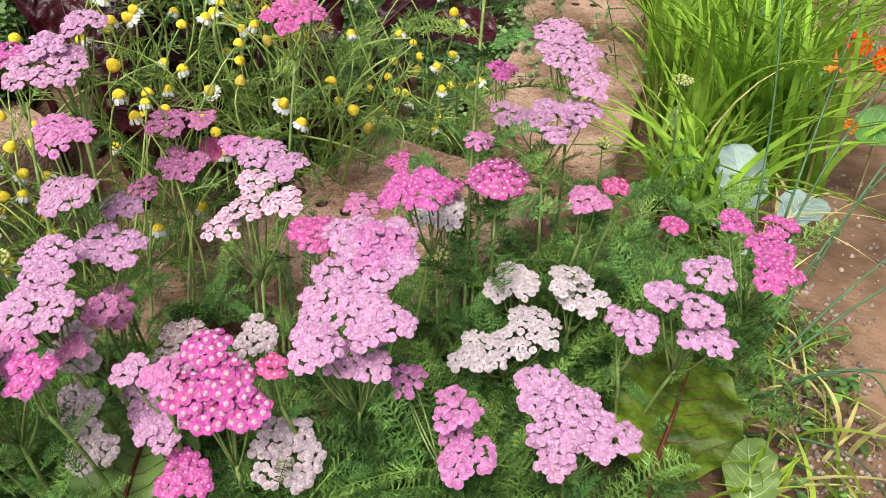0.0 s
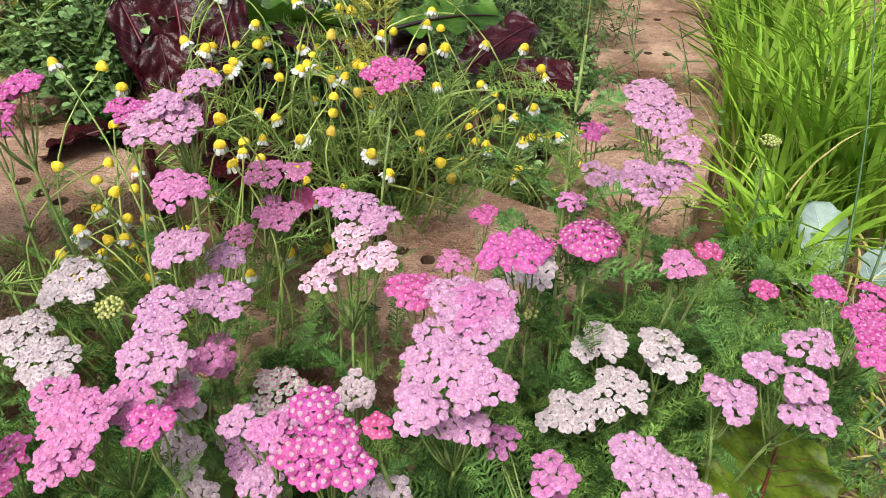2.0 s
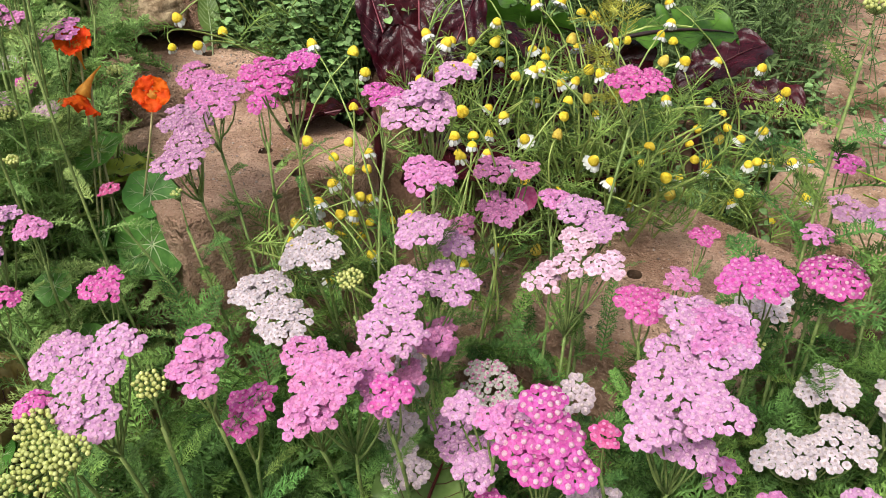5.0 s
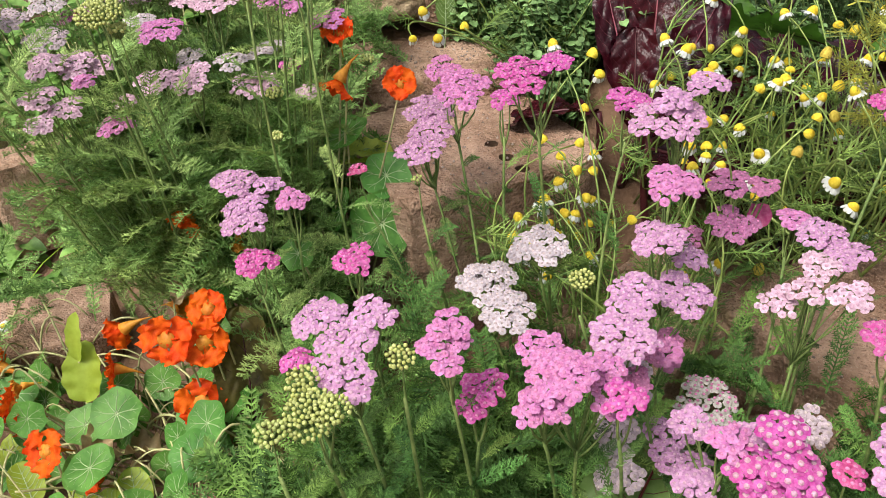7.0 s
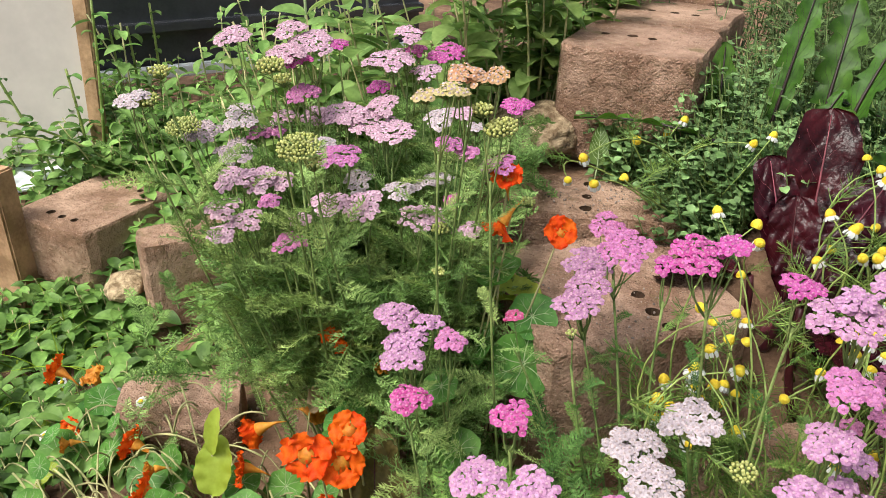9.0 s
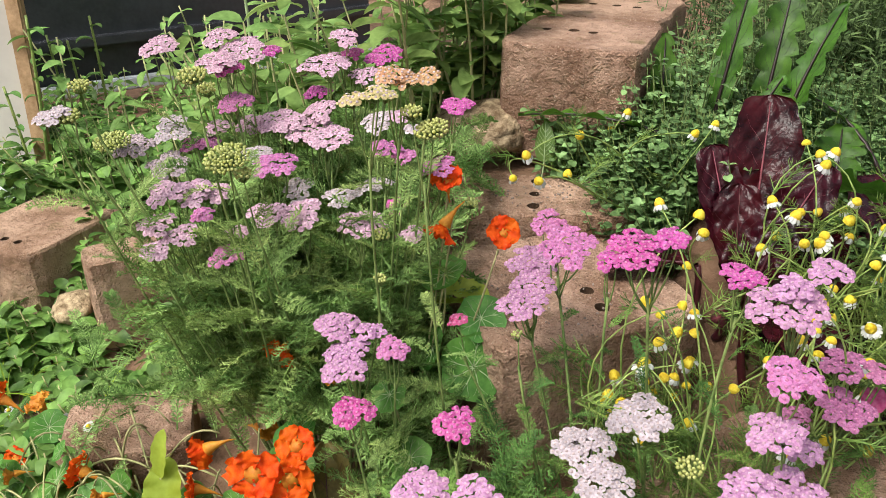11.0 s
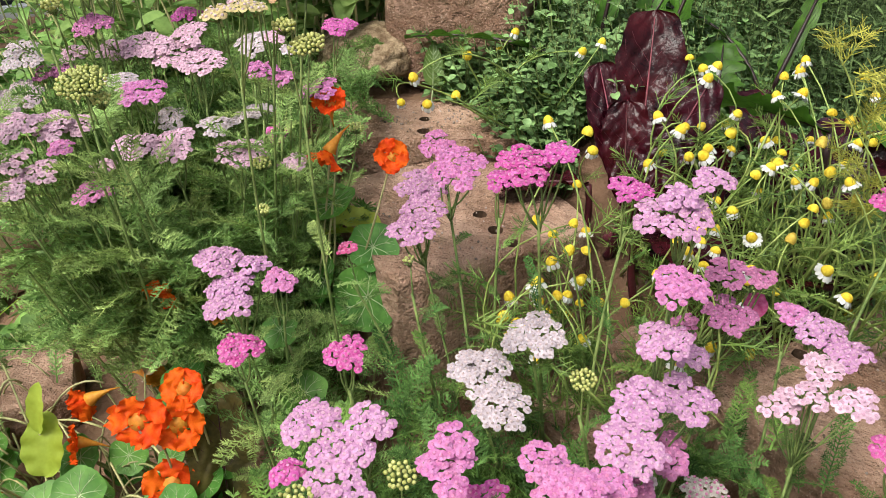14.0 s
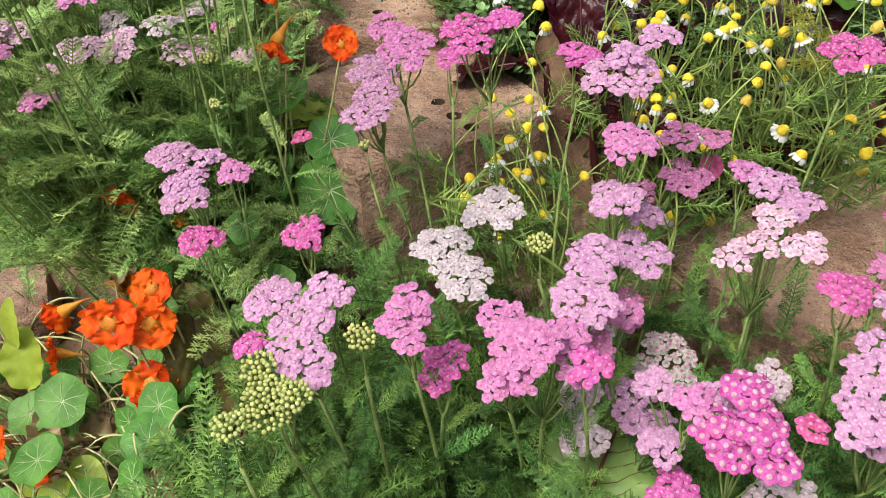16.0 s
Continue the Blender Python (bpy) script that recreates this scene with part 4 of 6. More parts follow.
def ray_petals(seed, n, droop):
    g, rnd = Geo(), random.Random(seed)
    for k in range(n):
        a = k / n * 6.283 + rnd.uniform(-0.1, 0.1)
        s = Surface(0.0056 * rnd.uniform(0.85, 1.1), 0.0016, lambda t: 0.45 + 0.75 * math.sin(2.6 * t + 0.2), bend=-0.5, cup=0.15)
        v, t = s.blade(6, 3)
        m = Matrix.Rotation(a, 4, "Z") @ Matrix.Translation((0, 0.0043, -0.002)) @ Matrix.Rotation(-droop + rnd.uniform(-0.2, 0.2), 4, "X")
        g.spread((v, t, np.zeros(len(t), int)), [m])
    return g.mesh("petals", RAY)


RAYS = [ray_petals(1, 13, 0.3), ray_petals(2, 12, 0.7), ray_petals(3, 10, 0.95), ray_petals(4, 8, 1.15)]
CROWNS = ((-0.365, 0.62), (-0.30, 0.66), (-0.17, 0.88), (-0.03, 0.98), (-0.34, 0.84), (-0.56, 0.93))


def chamomile(x, y, z):
    """A chamomile flower: a yellow cone, mostly with drooping white rays, on a long lax stem."""
    COUNT["cham"] = COUNT.get("cham", 0) + 1
    rnd = random.Random(900 + COUNT["cham"])
    cx, cy = min(CROWNS, key=lambda c: (c[0] - x) ** 2 + (c[1] - y) ** 2)
    bx, by = cx + rnd.uniform(-0.05, 0.05), cy + rnd.uniform(-0.03, 0.03)
    base = np.array([bx, by, ground_z(bx, by) - 0.01])
    rays = rnd.choice((0, 1, 2, 3, 3, 3, None, None, None, None))
    words = "spent yellow chamomile cone on a pale green stem" if rays is None else "chamomile flower, yellow cone with drooping white petals"
    ob = thing("chamomile", words, "flower", base, "chamomile flowers by the blocks")
    head = np.array([x, y, z - 0.004]) - base
    path = arc((0, 0, 0), head, (rnd.uniform(-0.07, 0.07), rnd.uniform(-0.06, 0.02), rnd.uniform(0.01, 0.07)), 11)
    part("stem", Geo().add(*tube(path, np.linspace(0.0015, 0.0008, 11), 5)).mesh("stem", CHAM_STEM), ob)
    d = Vector(path[-1] - path[-2]).normalized()
    m = facing(head, Vector((d.x * 0.6 + rnd.uniform(-0.25, 0.25), d.y * 0.6 + rnd.uniform(-0.25, 0.15), 1)), rnd.uniform(0, 6), rnd.uniform(0.98, 1.22))
    part("cone", CONES[rnd.choice((0, 1, 1, 1, 2, 2, 2, 2, 2, 3)) if rays is None else rnd.choice((0, 1, 2))], ob, "", m)
    if rays is not None:
        part("petals", RAYS[rays], ob, "white drooping petals", m)
    for k in range(2):
        q = path[3 + 3 * k]
        part("leaf", THREAD_MESHES[rnd.randrange(3)], ob, "", turned(q[0], q[1], q[2], rnd.uniform(0, 6), rnd.uniform(-0.2, 0.9), 0, rnd.uniform(0.03, 0.05)))


def thread_shape(seed):
    rnd, g = random.Random(seed), Geo()
    g.add(*tube([(0, 0, 0), (0.02, 0.5, 0.08), (0, 1, 0.05)], [0.018, 0.016, 0.008], 3))
    for k in range(9):
        y = 0.15 + 0.09 * k
        for s in (-1, 1):
            L = 0.42 * (1 - 0.5 * abs(y - 0.5)) * rnd.uniform(0.7, 1.1)
            e = np.array([s * L * 0.8, y + L * 0.6, rnd.uniform(-0.2, 0.3)])
            g.add(*tube([(0, y, 0.06), e], [0.013, 0.007], 3))
            w = np.array([0, y, 0.06]) * 0.5 + e * 0.5
            g.add(*tube([w, w + [s * 0.05, 0.14, rnd.uniform(-0.1, 0.1)]], [0.010, 0.006], 3))
    return g.arrays()


THREADS = [thread_shape(k) for k in range(3)]
THREAD_MESHES = [Geo().add(*s).mesh("leaf", CHAM_LEAF, False) for s in THREADS]

chamomile(-0.603, 0.835, 0.507)
chamomile(-0.616, 0.952, 0.481)
chamomile(-0.593, 0.949, 0.507)
chamomile(-0.634, 0.761, 0.497)
chamomile(-0.575, 0.755, 0.489)
chamomile(-0.664, 0.782, 0.454)
chamomile(-0.622, 0.772, 0.464)
chamomile(-0.447, 0.711, 0.503)
chamomile(-0.485, 0.904, 0.513)
chamomile(-0.481, 0.963, 0.509)
chamomile(-0.412, 0.732, 0.491)
chamomile(-0.414, 0.765, 0.458)
chamomile(-0.417, 0.734, 0.429)
chamomile(-0.368, 0.834, 0.481)
chamomile(-0.364, 0.923, 0.522)
chamomile(-0.343, 0.900, 0.520)
chamomile(-0.330, 0.914, 0.521)
chamomile(-0.327, 0.853, 0.526)
chamomile(-0.287, 0.832, 0.503)
chamomile(-0.336, 0.806, 0.483)
chamomile(-0.291, 0.841, 0.476)
chamomile(-0.362, 0.859, 0.430)
chamomile(-0.314, 0.757, 0.478)
chamomile(-0.303, 0.772, 0.475)
chamomile(-0.358, 0.779, 0.451)
chamomile(-0.250, 0.765, 0.471)
chamomile(-0.242, 0.820, 0.459)
chamomile(-0.218, 0.859, 0.431)
chamomile(-0.247, 0.979, 0.523)
chamomile(-0.262, 0.943, 0.512)
chamomile(-0.413, 0.616, 0.446)
chamomile(-0.418, 0.678, 0.398)
chamomile(-0.393, 0.663, 0.425)
chamomile(-0.397, 0.719, 0.388)
chamomile(-0.394, 0.662, 0.394)
chamomile(-0.367, 0.624, 0.390)
chamomile(-0.377, 0.665, 0.334)
chamomile(-0.329, 0.655, 0.358)
chamomile(-0.482, 0.650, 0.341)
chamomile(-0.468, 0.693, 0.346)
chamomile(-0.387, 0.662, 0.317)
chamomile(-0.355, 0.613, 0.332)
chamomile(-0.303, 0.789, 0.477)
chamomile(-0.329, 0.884, 0.459)
chamomile(-0.311, 0.935, 0.447)
chamomile(-0.336, 0.829, 0.479)
chamomile(-0.290, 0.869, 0.447)
chamomile(-0.238, 0.834, 0.458)
chamomile(-0.282, 0.787, 0.424)
chamomile(-0.271, 0.641, 0.483)
chamomile(-0.289, 0.677, 0.441)
chamomile(-0.264, 0.713, 0.409)
chamomile(-0.278, 0.704, 0.420)
chamomile(-0.274, 0.756, 0.407)
chamomile(-0.192, 0.741, 0.462)
chamomile(-0.182, 0.819, 0.432)
chamomile(-0.200, 0.845, 0.440)
chamomile(-0.196, 0.752, 0.440)
chamomile(-0.204, 0.769, 0.409)
chamomile(-0.164, 0.773, 0.384)
chamomile(-0.170, 0.930, 0.458)
chamomile(-0.110, 0.792, 0.491)
chamomile(-0.089, 0.832, 0.480)
chamomile(-0.109, 0.749, 0.421)
chamomile(-0.054, 0.958, 0.388)
chamomile(-0.035, 0.947, 0.380)
chamomile(-0.067, 0.938, 0.339)
chamomile(-0.096, 0.998, 0.295)
chamomile(-0.032, 0.969, 0.334)
chamomile(0.012, 0.931, 0.371)
chamomile(-0.048, 1.027, 0.415)
chamomile(-0.000, 0.982, 0.427)
chamomile(0.012, 0.828, 0.460)
chamomile(-0.089, 0.744, 0.391)
chamomile(-0.081, 0.807, 0.337)
chamomile(-0.069, 0.955, 0.271)
chamomile(-0.057, 0.940, 0.318)
chamomile(-0.141, 0.743, 0.379)
chamomile(0.040, 0.866, 0.367)
chamomile(-0.400, 0.598, 0.393)
chamomile(-0.310, 0.687, 0.382)
chamomile(-0.267, 0.637, 0.323)
chamomile(-0.117, 0.844, 0.352)
chamomile(-0.188, 0.857, 0.450)
chamomile(-0.169, 0.788, 0.474)
chamomile(-0.128, 0.964, 0.304)
chamomile(-0.184, 0.824, 0.520)
chamomile(-0.203, 0.805, 0.499)
chamomile(-0.168, 0.927, 0.302)
chamomile(-0.126, 0.875, 0.280)
chamomile(-0.072, 0.912, 0.304)
chamomile(-0.087, 0.902, 0.298)
chamomile(-0.060, 0.951, 0.354)
chamomile(-0.027, 0.948, 0.361)
chamomile(0.022, 0.956, 0.319)
chamomile(0.079, 0.977, 0.320)
chamomile(0.080, 0.949, 0.281)
chamomile(0.044, 0.920, 0.259)
chamomile(-0.106, 1.008, 0.440)
chamomile(-0.121, 0.981, 0.455)
chamomile(-0.287, 0.694, 0.410)


def more_chamomile():
    rnd = random.Random(404)
    for x0, x1, y0, y1, z0, z1, n in ((-0.27, -0.10, 0.84, 1.04, 0.38, 0.53, 22), (-0.445, -0.36, 0.58, 0.70, 0.28, 0.40, 22), (-0.34, -0.18, 0.66, 0.82, 0.29, 0.42, 12), (-0.06, 0.04, 0.85, 1.02, 0.28, 0.40, 10)):
        for k in range(n):
            chamomile(rnd.uniform(x0, x1), rnd.uniform(y0, y1), rnd.uniform(z0, z1))


more_chamomile()


def build_threads():
    rnd, g, per = random.Random(31), Geo(), [[], [], []]
    for x0, x1, y0, y1, h, n in ((-0.36, -0.22, 0.62, 0.80, 0.08, 28), (-0.38, -0.28, 0.6, 0.72, 0.07, 18), (-0.35, -0.12, 0.86, 1.02, 0.12, 22)):
        for k in range(n):
            x, y = rnd.uniform(x0, x1), rnd.uniform(y0, y1)
            if -0.17 < x < 0.07 and 0.6 < y < 0.87:
                continue
            per[rnd.randrange(3)].append(turned(x, y, ground_z(x, y) + rnd.uniform(0.01, h), rnd.uniform(0, 6.28), rnd.uniform(-0.3, 1.1), 0, rnd.uniform(0.035, 0.06)))
        for k in range(n // 4):
            x, y = rnd.uniform(x0, x1), rnd.uniform(y0, y1)
            a = rnd.uniform(0, 6.28)
            z = ground_z(x, y)
            L = rnd.uniform(0.1, 0.22)
            g.add(*tube(arc((x, y, z), (x + L * math.cos(a), y + L * math.sin(a) * 0.6, z + rnd.uniform(0.03, h)), (0, 0, rnd.uniform(0, 0.06)), 8), rnd.uniform(0.0010, 0.0019), 4), 1)
    for k in range(44):
        x, y = rnd.uniform(-0.30, -0.12), rnd.uniform(0.84, 1.02)
        if k % 9 == 0:
            x, y = rnd.uniform(-0.36, -0.2), rnd.uniform(0.62, 0.80)
        z, a, L = ground_z(x, y), rnd.uniform(0, 6.28), rnd.uniform(0.08, 0.22)
        e = np.array([x + L * math.cos(a), y + L * math.sin(a) * 0.7 - 0.04, z + rnd.uniform(0.04, 0.24)])
        p = arc((x, y, z), e, (rnd.uniform(-0.03, 0.03), rnd.uniform(-0.03, 0.0), rnd.uniform(0.01, 0.07)), 10)
        g.add(*tube(p, np.linspace(rnd.uniform(0.0018, 0.0026), 0.0011, 10), 5), 1)
        for i in (4, 7, 9):
            for s in (0,):
                per[rnd.randrange(3)].append(turned(*p[i], a + s + rnd.uniform(-0.5, 0.5), rnd.uniform(-0.2, 0.9), 0, rnd.uniform(0.03, 0.055)))
    for s, mats in zip(THREADS, per):
        g.spread(s, mats)
    tall = arc((-0.17, 0.87, ground_z(-0.17, 0.87)), (-0.215, 0.80, 0.590), (0.05, 0.0, 0.02), 14)
    g.add(*tube(tall, np.linspace(0.0016, 0.0009, 14), 5), 1)
    for k in range(26):
        p = tall[7 + k % 7] + np.array([rnd.gauss(0, 0.010), rnd.gauss(0, 0.010), rnd.gauss(0, 0.006)])
        g.spread((THREADS[k % 3][0], THREADS[k % 3][1], THREADS[k % 3][2] + 2), [turned(*p, rnd.uniform(0, 6.28), rnd.uniform(-0.2, 1.0), 0, rnd.uniform(0.03, 0.05))])
    thing("chamomile_foliage", "thread-like yellow-green chamomile leaves and lax stems", "foliage", kind="stuff", data=g.mesh("chamomile_foliage", [CHAM_LEAF, CHAM_STEM, CHAM_YELLOW], False))


build_threads()


# ---- nasturtiums ----
def round_leaf_shape(seed):
    rnd, g = random.Random(seed), Geo()
    n, rings = 40, (0.0, 0.25, 0.5, 0.75, 0.93, 1.0)
    lob = lambda a: 1 + 0.045 * math.sin(5 * a + seed) + 0.025 * math.sin(8 * a + 2 * seed)
    surf = lambda a, r: (r * lob(a) * math.cos(a), r * lob(a) * math.sin(a), 0.10 * r * r + 0.05 * r * r * math.sin(3 * a + seed) - 0.02 * math.cos(9 * a) * r * r)
    v = [surf(a, r) for r in rings for a in np.linspace(0, 2 * math.pi, n + 1)]
    g.add(v, grid_tris(len(rings), n + 1), 0)
    for k in range(9):
        a = k / 9 * 6.283 + rnd.uniform(-0.08, 0.08)
        p = np.array([surf(a + 0.05 * math.sin(6 * r), r) for r in np.linspace(0.02, 0.86, 6)]) + [0, 0, 0.010]
        g.add(*tube(p, np.linspace(0.020, 0.007, 6), 4), 1)
        for s in (-1, 1):
            p = np.array([surf(a + s * 0.24 * q, 0.5 + 0.35 * q) for q in np.linspace(0, 1, 4)]) + [0, 0, 0.009]
            g.add(*tube(p, np.linspace(0.008, 0.004, 4), 3), 1)
    return g.arrays()


ROUNDS = [round_leaf_shape(k) for k in range(4)]
ROUND_MESHES = [Geo().add(*s).mesh("leaf_blade", [NAST, NASTVEIN]) for s in ROUNDS]


def nasturtium_leaf(x, y, z, r, normal=(0.1, -0.6, 0.8), spin=0.0, bx=None, by=None):
    bx, by = (x + 0.02 if bx is None else bx), (y + 0.02 if by is None else by)
    base = np.array([bx, by, ground_z(bx, by)])
    ob = thing("nasturtium_leaf", "round green nasturtium leaf with pale radiating veins", "leaf", base, "nasturtium leaves")
    h = np.array([x, y, z]) - base
    part("leaf_stalk", Geo().add(*tube(arc((0, 0, 0), h - np.array(normal) * 0.003, (0.01, 0.012, 0), 8), 0.0013, 5)).mesh("leaf_stalk", VINE), ob)
    part("leaf_blade", ROUND_MESHES[int(abs(x * 1000)) % 4], ob, "", facing(h, normal, spin, r))


def nasturtium_flower(x, y, z, r, normal=(0.2, -0.7, 0.6), spin=0.0, pale=False, closed=0.0):
    """Five ruffled petals round a yellow throat, a long spur behind."""
    COUNT["nast"] = COUNT.get("nast", 0) + 1
    seed, closed = COUNT["nast"], closed * 0.7
    rnd = random.Random(70 + seed)
    bx, by = x + rnd.uniform(-0.03, 0.03), y + rnd.uniform(0.0, 0.04)
    if -0.7 < x < -0.5 and y > 0.55:
        bx, by = -0.66, 0.52
    base = np.array([bx, by, ground_z(bx, by)])
    ob = thing("nasturtium_flower", "wilting pale orange nasturtium flower" if pale else "bright orange nasturtium flower with ruffled petals", "flower", base, "nasturtium flowers")
    h = np.array([x, y, z]) - base
    m0 = facing(h, normal, spin, r)
    nrm = np.array(Vector(normal).normalized())
    part("stalk", Geo().add(*tube(arc((0, 0, 0), h - nrm * r * 0.75, (0.012, 0.0, 0.01), 9), 0.0012, 5)).mesh("stalk", VINE), ob)
    mtl = ORANGE_PALE if pale else ORANGE
    for k in range(5):
        s = Surface(0.95 * rnd.uniform(0.9, 1.08), 0.48, lambda t: 0.12 + 0.95 * math.sin(min(1.0, 0.05 + 1.02 * t) ** 2.2 * 2.8) ** 0.8, bend=-0.6 + rnd.uniform(-0.35, 0.25), cup=0.2 + closed, ruffle=0.28, waves=3.1, seed=seed * 7 + k, tip=0.16)
        v, t = s.blade(14, 9)
        part("petal", Geo().add(v, t).mesh("petal", mtl), ob, "", m0 @ Matrix.Rotation(k * 1.2566, 4, "Z") @ Matrix.Translation((0, 0.08, 0)) @ Matrix.Rotation(0.45 + closed * 1.2 + rnd.uniform(-0.15, 0.15), 4, "X"))
    part("throat", Geo().add(*tube([(0, 0, -0.3), (0, 0, -0.08), (0, 0, 0.02), (0.02, 0.01, 0.12)], [0.2, 0.23, 0.15, 0.02], 8)).mesh("throat", THROAT), ob, "yellow throat", m0)
    part("spur", Geo().add(*tube([(0, 0, 0.12), (0, 0, -0.15), (0, -0.05, -0.5), (0, -0.12, -0.9), (0, -0.28, -1.35)], [0.34, 0.26, 0.14, 0.06, 0.02], 9)).mesh("spur", ORANGE_PALE), ob, "tapering yellow-orange spur", m0)


nasturtium_flower(-0.664, 0.336, 0.302, 0.026, (0.35, -0.75, 0.5), 0.3)
nasturtium_flower(-0.639, 0.357, 0.292, 0.024, (0.6, -0.6, 0.4), 1.0)
nasturtium_flower(-0.645, 0.375, 0.318, 0.020, (0.3, -0.5, 0.7), 1.9)
nasturtium_flower(-0.657, 0.350, 0.210, 0.027, (0.45, -0.8, 0.45), 0.1)
nasturtium_flower(-0.798, 0.353, 0.190, 0.022, (-0.6, -0.7, 0.25), 0.6, closed=0.2)
nasturtium_flower(-0.804, 0.382, 0.226, 0.024, (-0.55, -0.5, -0.45), 0.2, closed=0.55)
nasturtium_flower(-0.785, 0.440, 0.226, 0.020, (0.9, 0.1, 0.15), 0.2, True, 0.7)
nasturtium_flower(-0.736, 0.450, 0.350, 0.021, (0.1, -0.75, -0.25), 1.2, closed=0.4)
nasturtium_flower(-0.855, 0.262, 0.170, 0.021, (-0.5, -0.9, 0.25), 0.6)
nasturtium_flower(-0.896, 0.220, 0.152, 0.020, (-0.6, -0.8, 0.2), 1.3)
nasturtium_flower(-0.889, 0.184, 0.140, 0.019, (-0.6, -0.8, 0.3), 0.2, closed=0.3)
nasturtium_flower(-0.764, 0.238, 0.190, 0.024, (0.1, -0.8, 0.6), 0.9)
nasturtium_flower(-0.720, 0.250, 0.165, 0.018, (0.3, -0.7, 0.6), 0.1, closed=0.4)
nasturtium_flower(-0.905, 0.300, 0.160, 0.015, (-0.4, -0.9, 0.1), 0.1, True, 0.7)
nasturtium_flower(-1.060, 0.270, 0.130, 0.015, (-0.4, -0.9, 0.1), 0.1, True, 0.8)
nasturtium_flower(-0.981, 0.318, 0.140, 0.024, (-0.9, -0.35, 0.2), 0.2, closed=0.35)
nasturtium_flower(-0.855, 0.262, 0.185, 0.021, (-0.75, -0.5, 0.3), 0.5, closed=0.3)
nasturtium_flower(-1.150, 0.355, 0.135, 0.022, (-0.3, -0.25, 0.85), 0.2, True, 0.5)
nasturtium_flower(-1.223, 0.337, 0.125, 0.025, (-0.8, -0.45, 0.35), 0.9, closed=0.3)
nasturtium_flower(-1.135, 0.300, 0.090, 0.018, (0.3, -0.6, 0.6), 0.5)
nasturtium_flower(-0.565, 0.606, 0.474, 0.018, (0.45, -0.55, 0.6), 0.4, closed=0.15)
nasturtium_flower(-0.616, 0.575, 0.482, 0.022, (-0.1, -0.3, -0.4), 0.4, closed=0.5)
nasturtium_flower(-0.624, 0.590, 0.520, 0.018, (0.2, -0.3, 0.9), 0.4, closed=0.3)
nasturtium_flower(-0.690, 0.470, 0.33, 0.017, (0.1, -0.3, -0.5), 0.4, True, 0.7)
nasturtium_flower(0.537, 1.002, 0.350, 0.017, (-0.2, -0.6, 0.5), 0.3)
nasturtium_flower(0.490, 0.957, 0.345, 0.015, (0.0, -0.2, -0.6), 0.3, True, 0.5)
nasturtium_flower(0.575, 0.990, 0.335, 0.018, (-0.5, -0.6, 0.3), 0.8)
nasturtium_flower(0.52, 0.93, 0.27, 0.012, (-0.2, -0.6, 0.5), 0.8, True, 0.8)

nasturtium_leaf(-0.570, 0.562, 0.331, 0.036, (0.35, -0.75, 0.5), 0.2, -0.585, 0.545)
nasturtium_leaf(-0.582, 0.592, 0.372, 0.027, (0.3, -0.5, 0.75), 1.0, -0.64, 0.53)
nasturtium_leaf(-0.618, 0.554, 0.340, 0.024, (-0.5, -0.6, 0.4), 0.5, -0.62, 0.53)
nasturtium_leaf(-0.600, 0.460, 0.345, 0.018, (0.1, -0.6, 0.7), 0.5, -0.61, 0.47)
nasturtium_leaf(-0.625, 0.585, 0.415, 0.026, (-0.2, -0.3, 0.8), 2.5, -0.66, 0.53)
nasturtium_leaf(-0.733, 0.301, 0.200, 0.027, (0.2, -0.5, 0.8), 0.4)
nasturtium_leaf(-0.620, 0.300, 0.200, 0.025, (0.3, -0.5, 0.8), 1.4)
nasturtium_leaf(-0.672, 0.385, 0.270, 0.026, (0.1, -0.3, 0.9), 2.4)
nasturtium_leaf(-0.700, 0.420, 0.270, 0.026, (-0.2, -0.4, 0.8), 1.2)
nasturtium_leaf(-0.560, 0.440, 0.300, 0.022, (0.2, -0.5, 0.8), 0.3)
nasturtium_leaf(-0.930, 0.300, 0.135, 0.027, (0.2, -0.5, 0.8), 2.9)
nasturtium_leaf(-1.020, 0.300, 0.120, 0.030, (-0.3, -0.5, 0.7), 1.9)
nasturtium_leaf(-1.080, 0.260, 0.110, 0.030, (0.3, -0.6, 0.6), 0.9)
nasturtium_leaf(-1.130, 0.330, 0.095, 0.028, (0.3, -0.5, 0.7), 0.1)
nasturtium_leaf(-0.780, 0.290, 0.170, 0.023, (0.1, -0.4, 0.9), 0.1)
nasturtium_leaf(0.500, 1.020, 0.280, 0.030, (-0.2, -0.6, 0.6), 0.4)
nasturtium_leaf(0.560, 0.940, 0.265, 0.028, (-0.3, -0.5, 0.7), 1.4)
nasturtium_leaf(0.590, 0.880, 0.235, 0.026, (-0.3, -0.5, 0.7), 2.4)
nasturtium_leaf(0.480, 1.180, 0.330, 0.032, (-0.2, -0.6, 0.6), 1.1)


def more_round_leaves():
    rnd = random.Random(77)
    for k in range(66):
        x, y = (rnd.uniform(-1.3, -0.72), rnd.uniform(0.16, 0.36)) if k < 20 else (rnd.uniform(-0.84, -0.58), rnd.uniform(0.16, 0.33)) if k < 44 else (rnd.uniform(-0.92, -0.60), rnd.uniform(0.30, 0.42))
        nasturtium_leaf(x, y, ground_z(x, y) + rnd.uniform(0.03, 0.10), rnd.uniform(0.014, 0.025), (rnd.uniform(-0.4, 0.6), rnd.uniform(-0.8, -0.1), rnd.uniform(0.4, 0.9)), rnd.uniform(0, 6))


more_round_leaves()


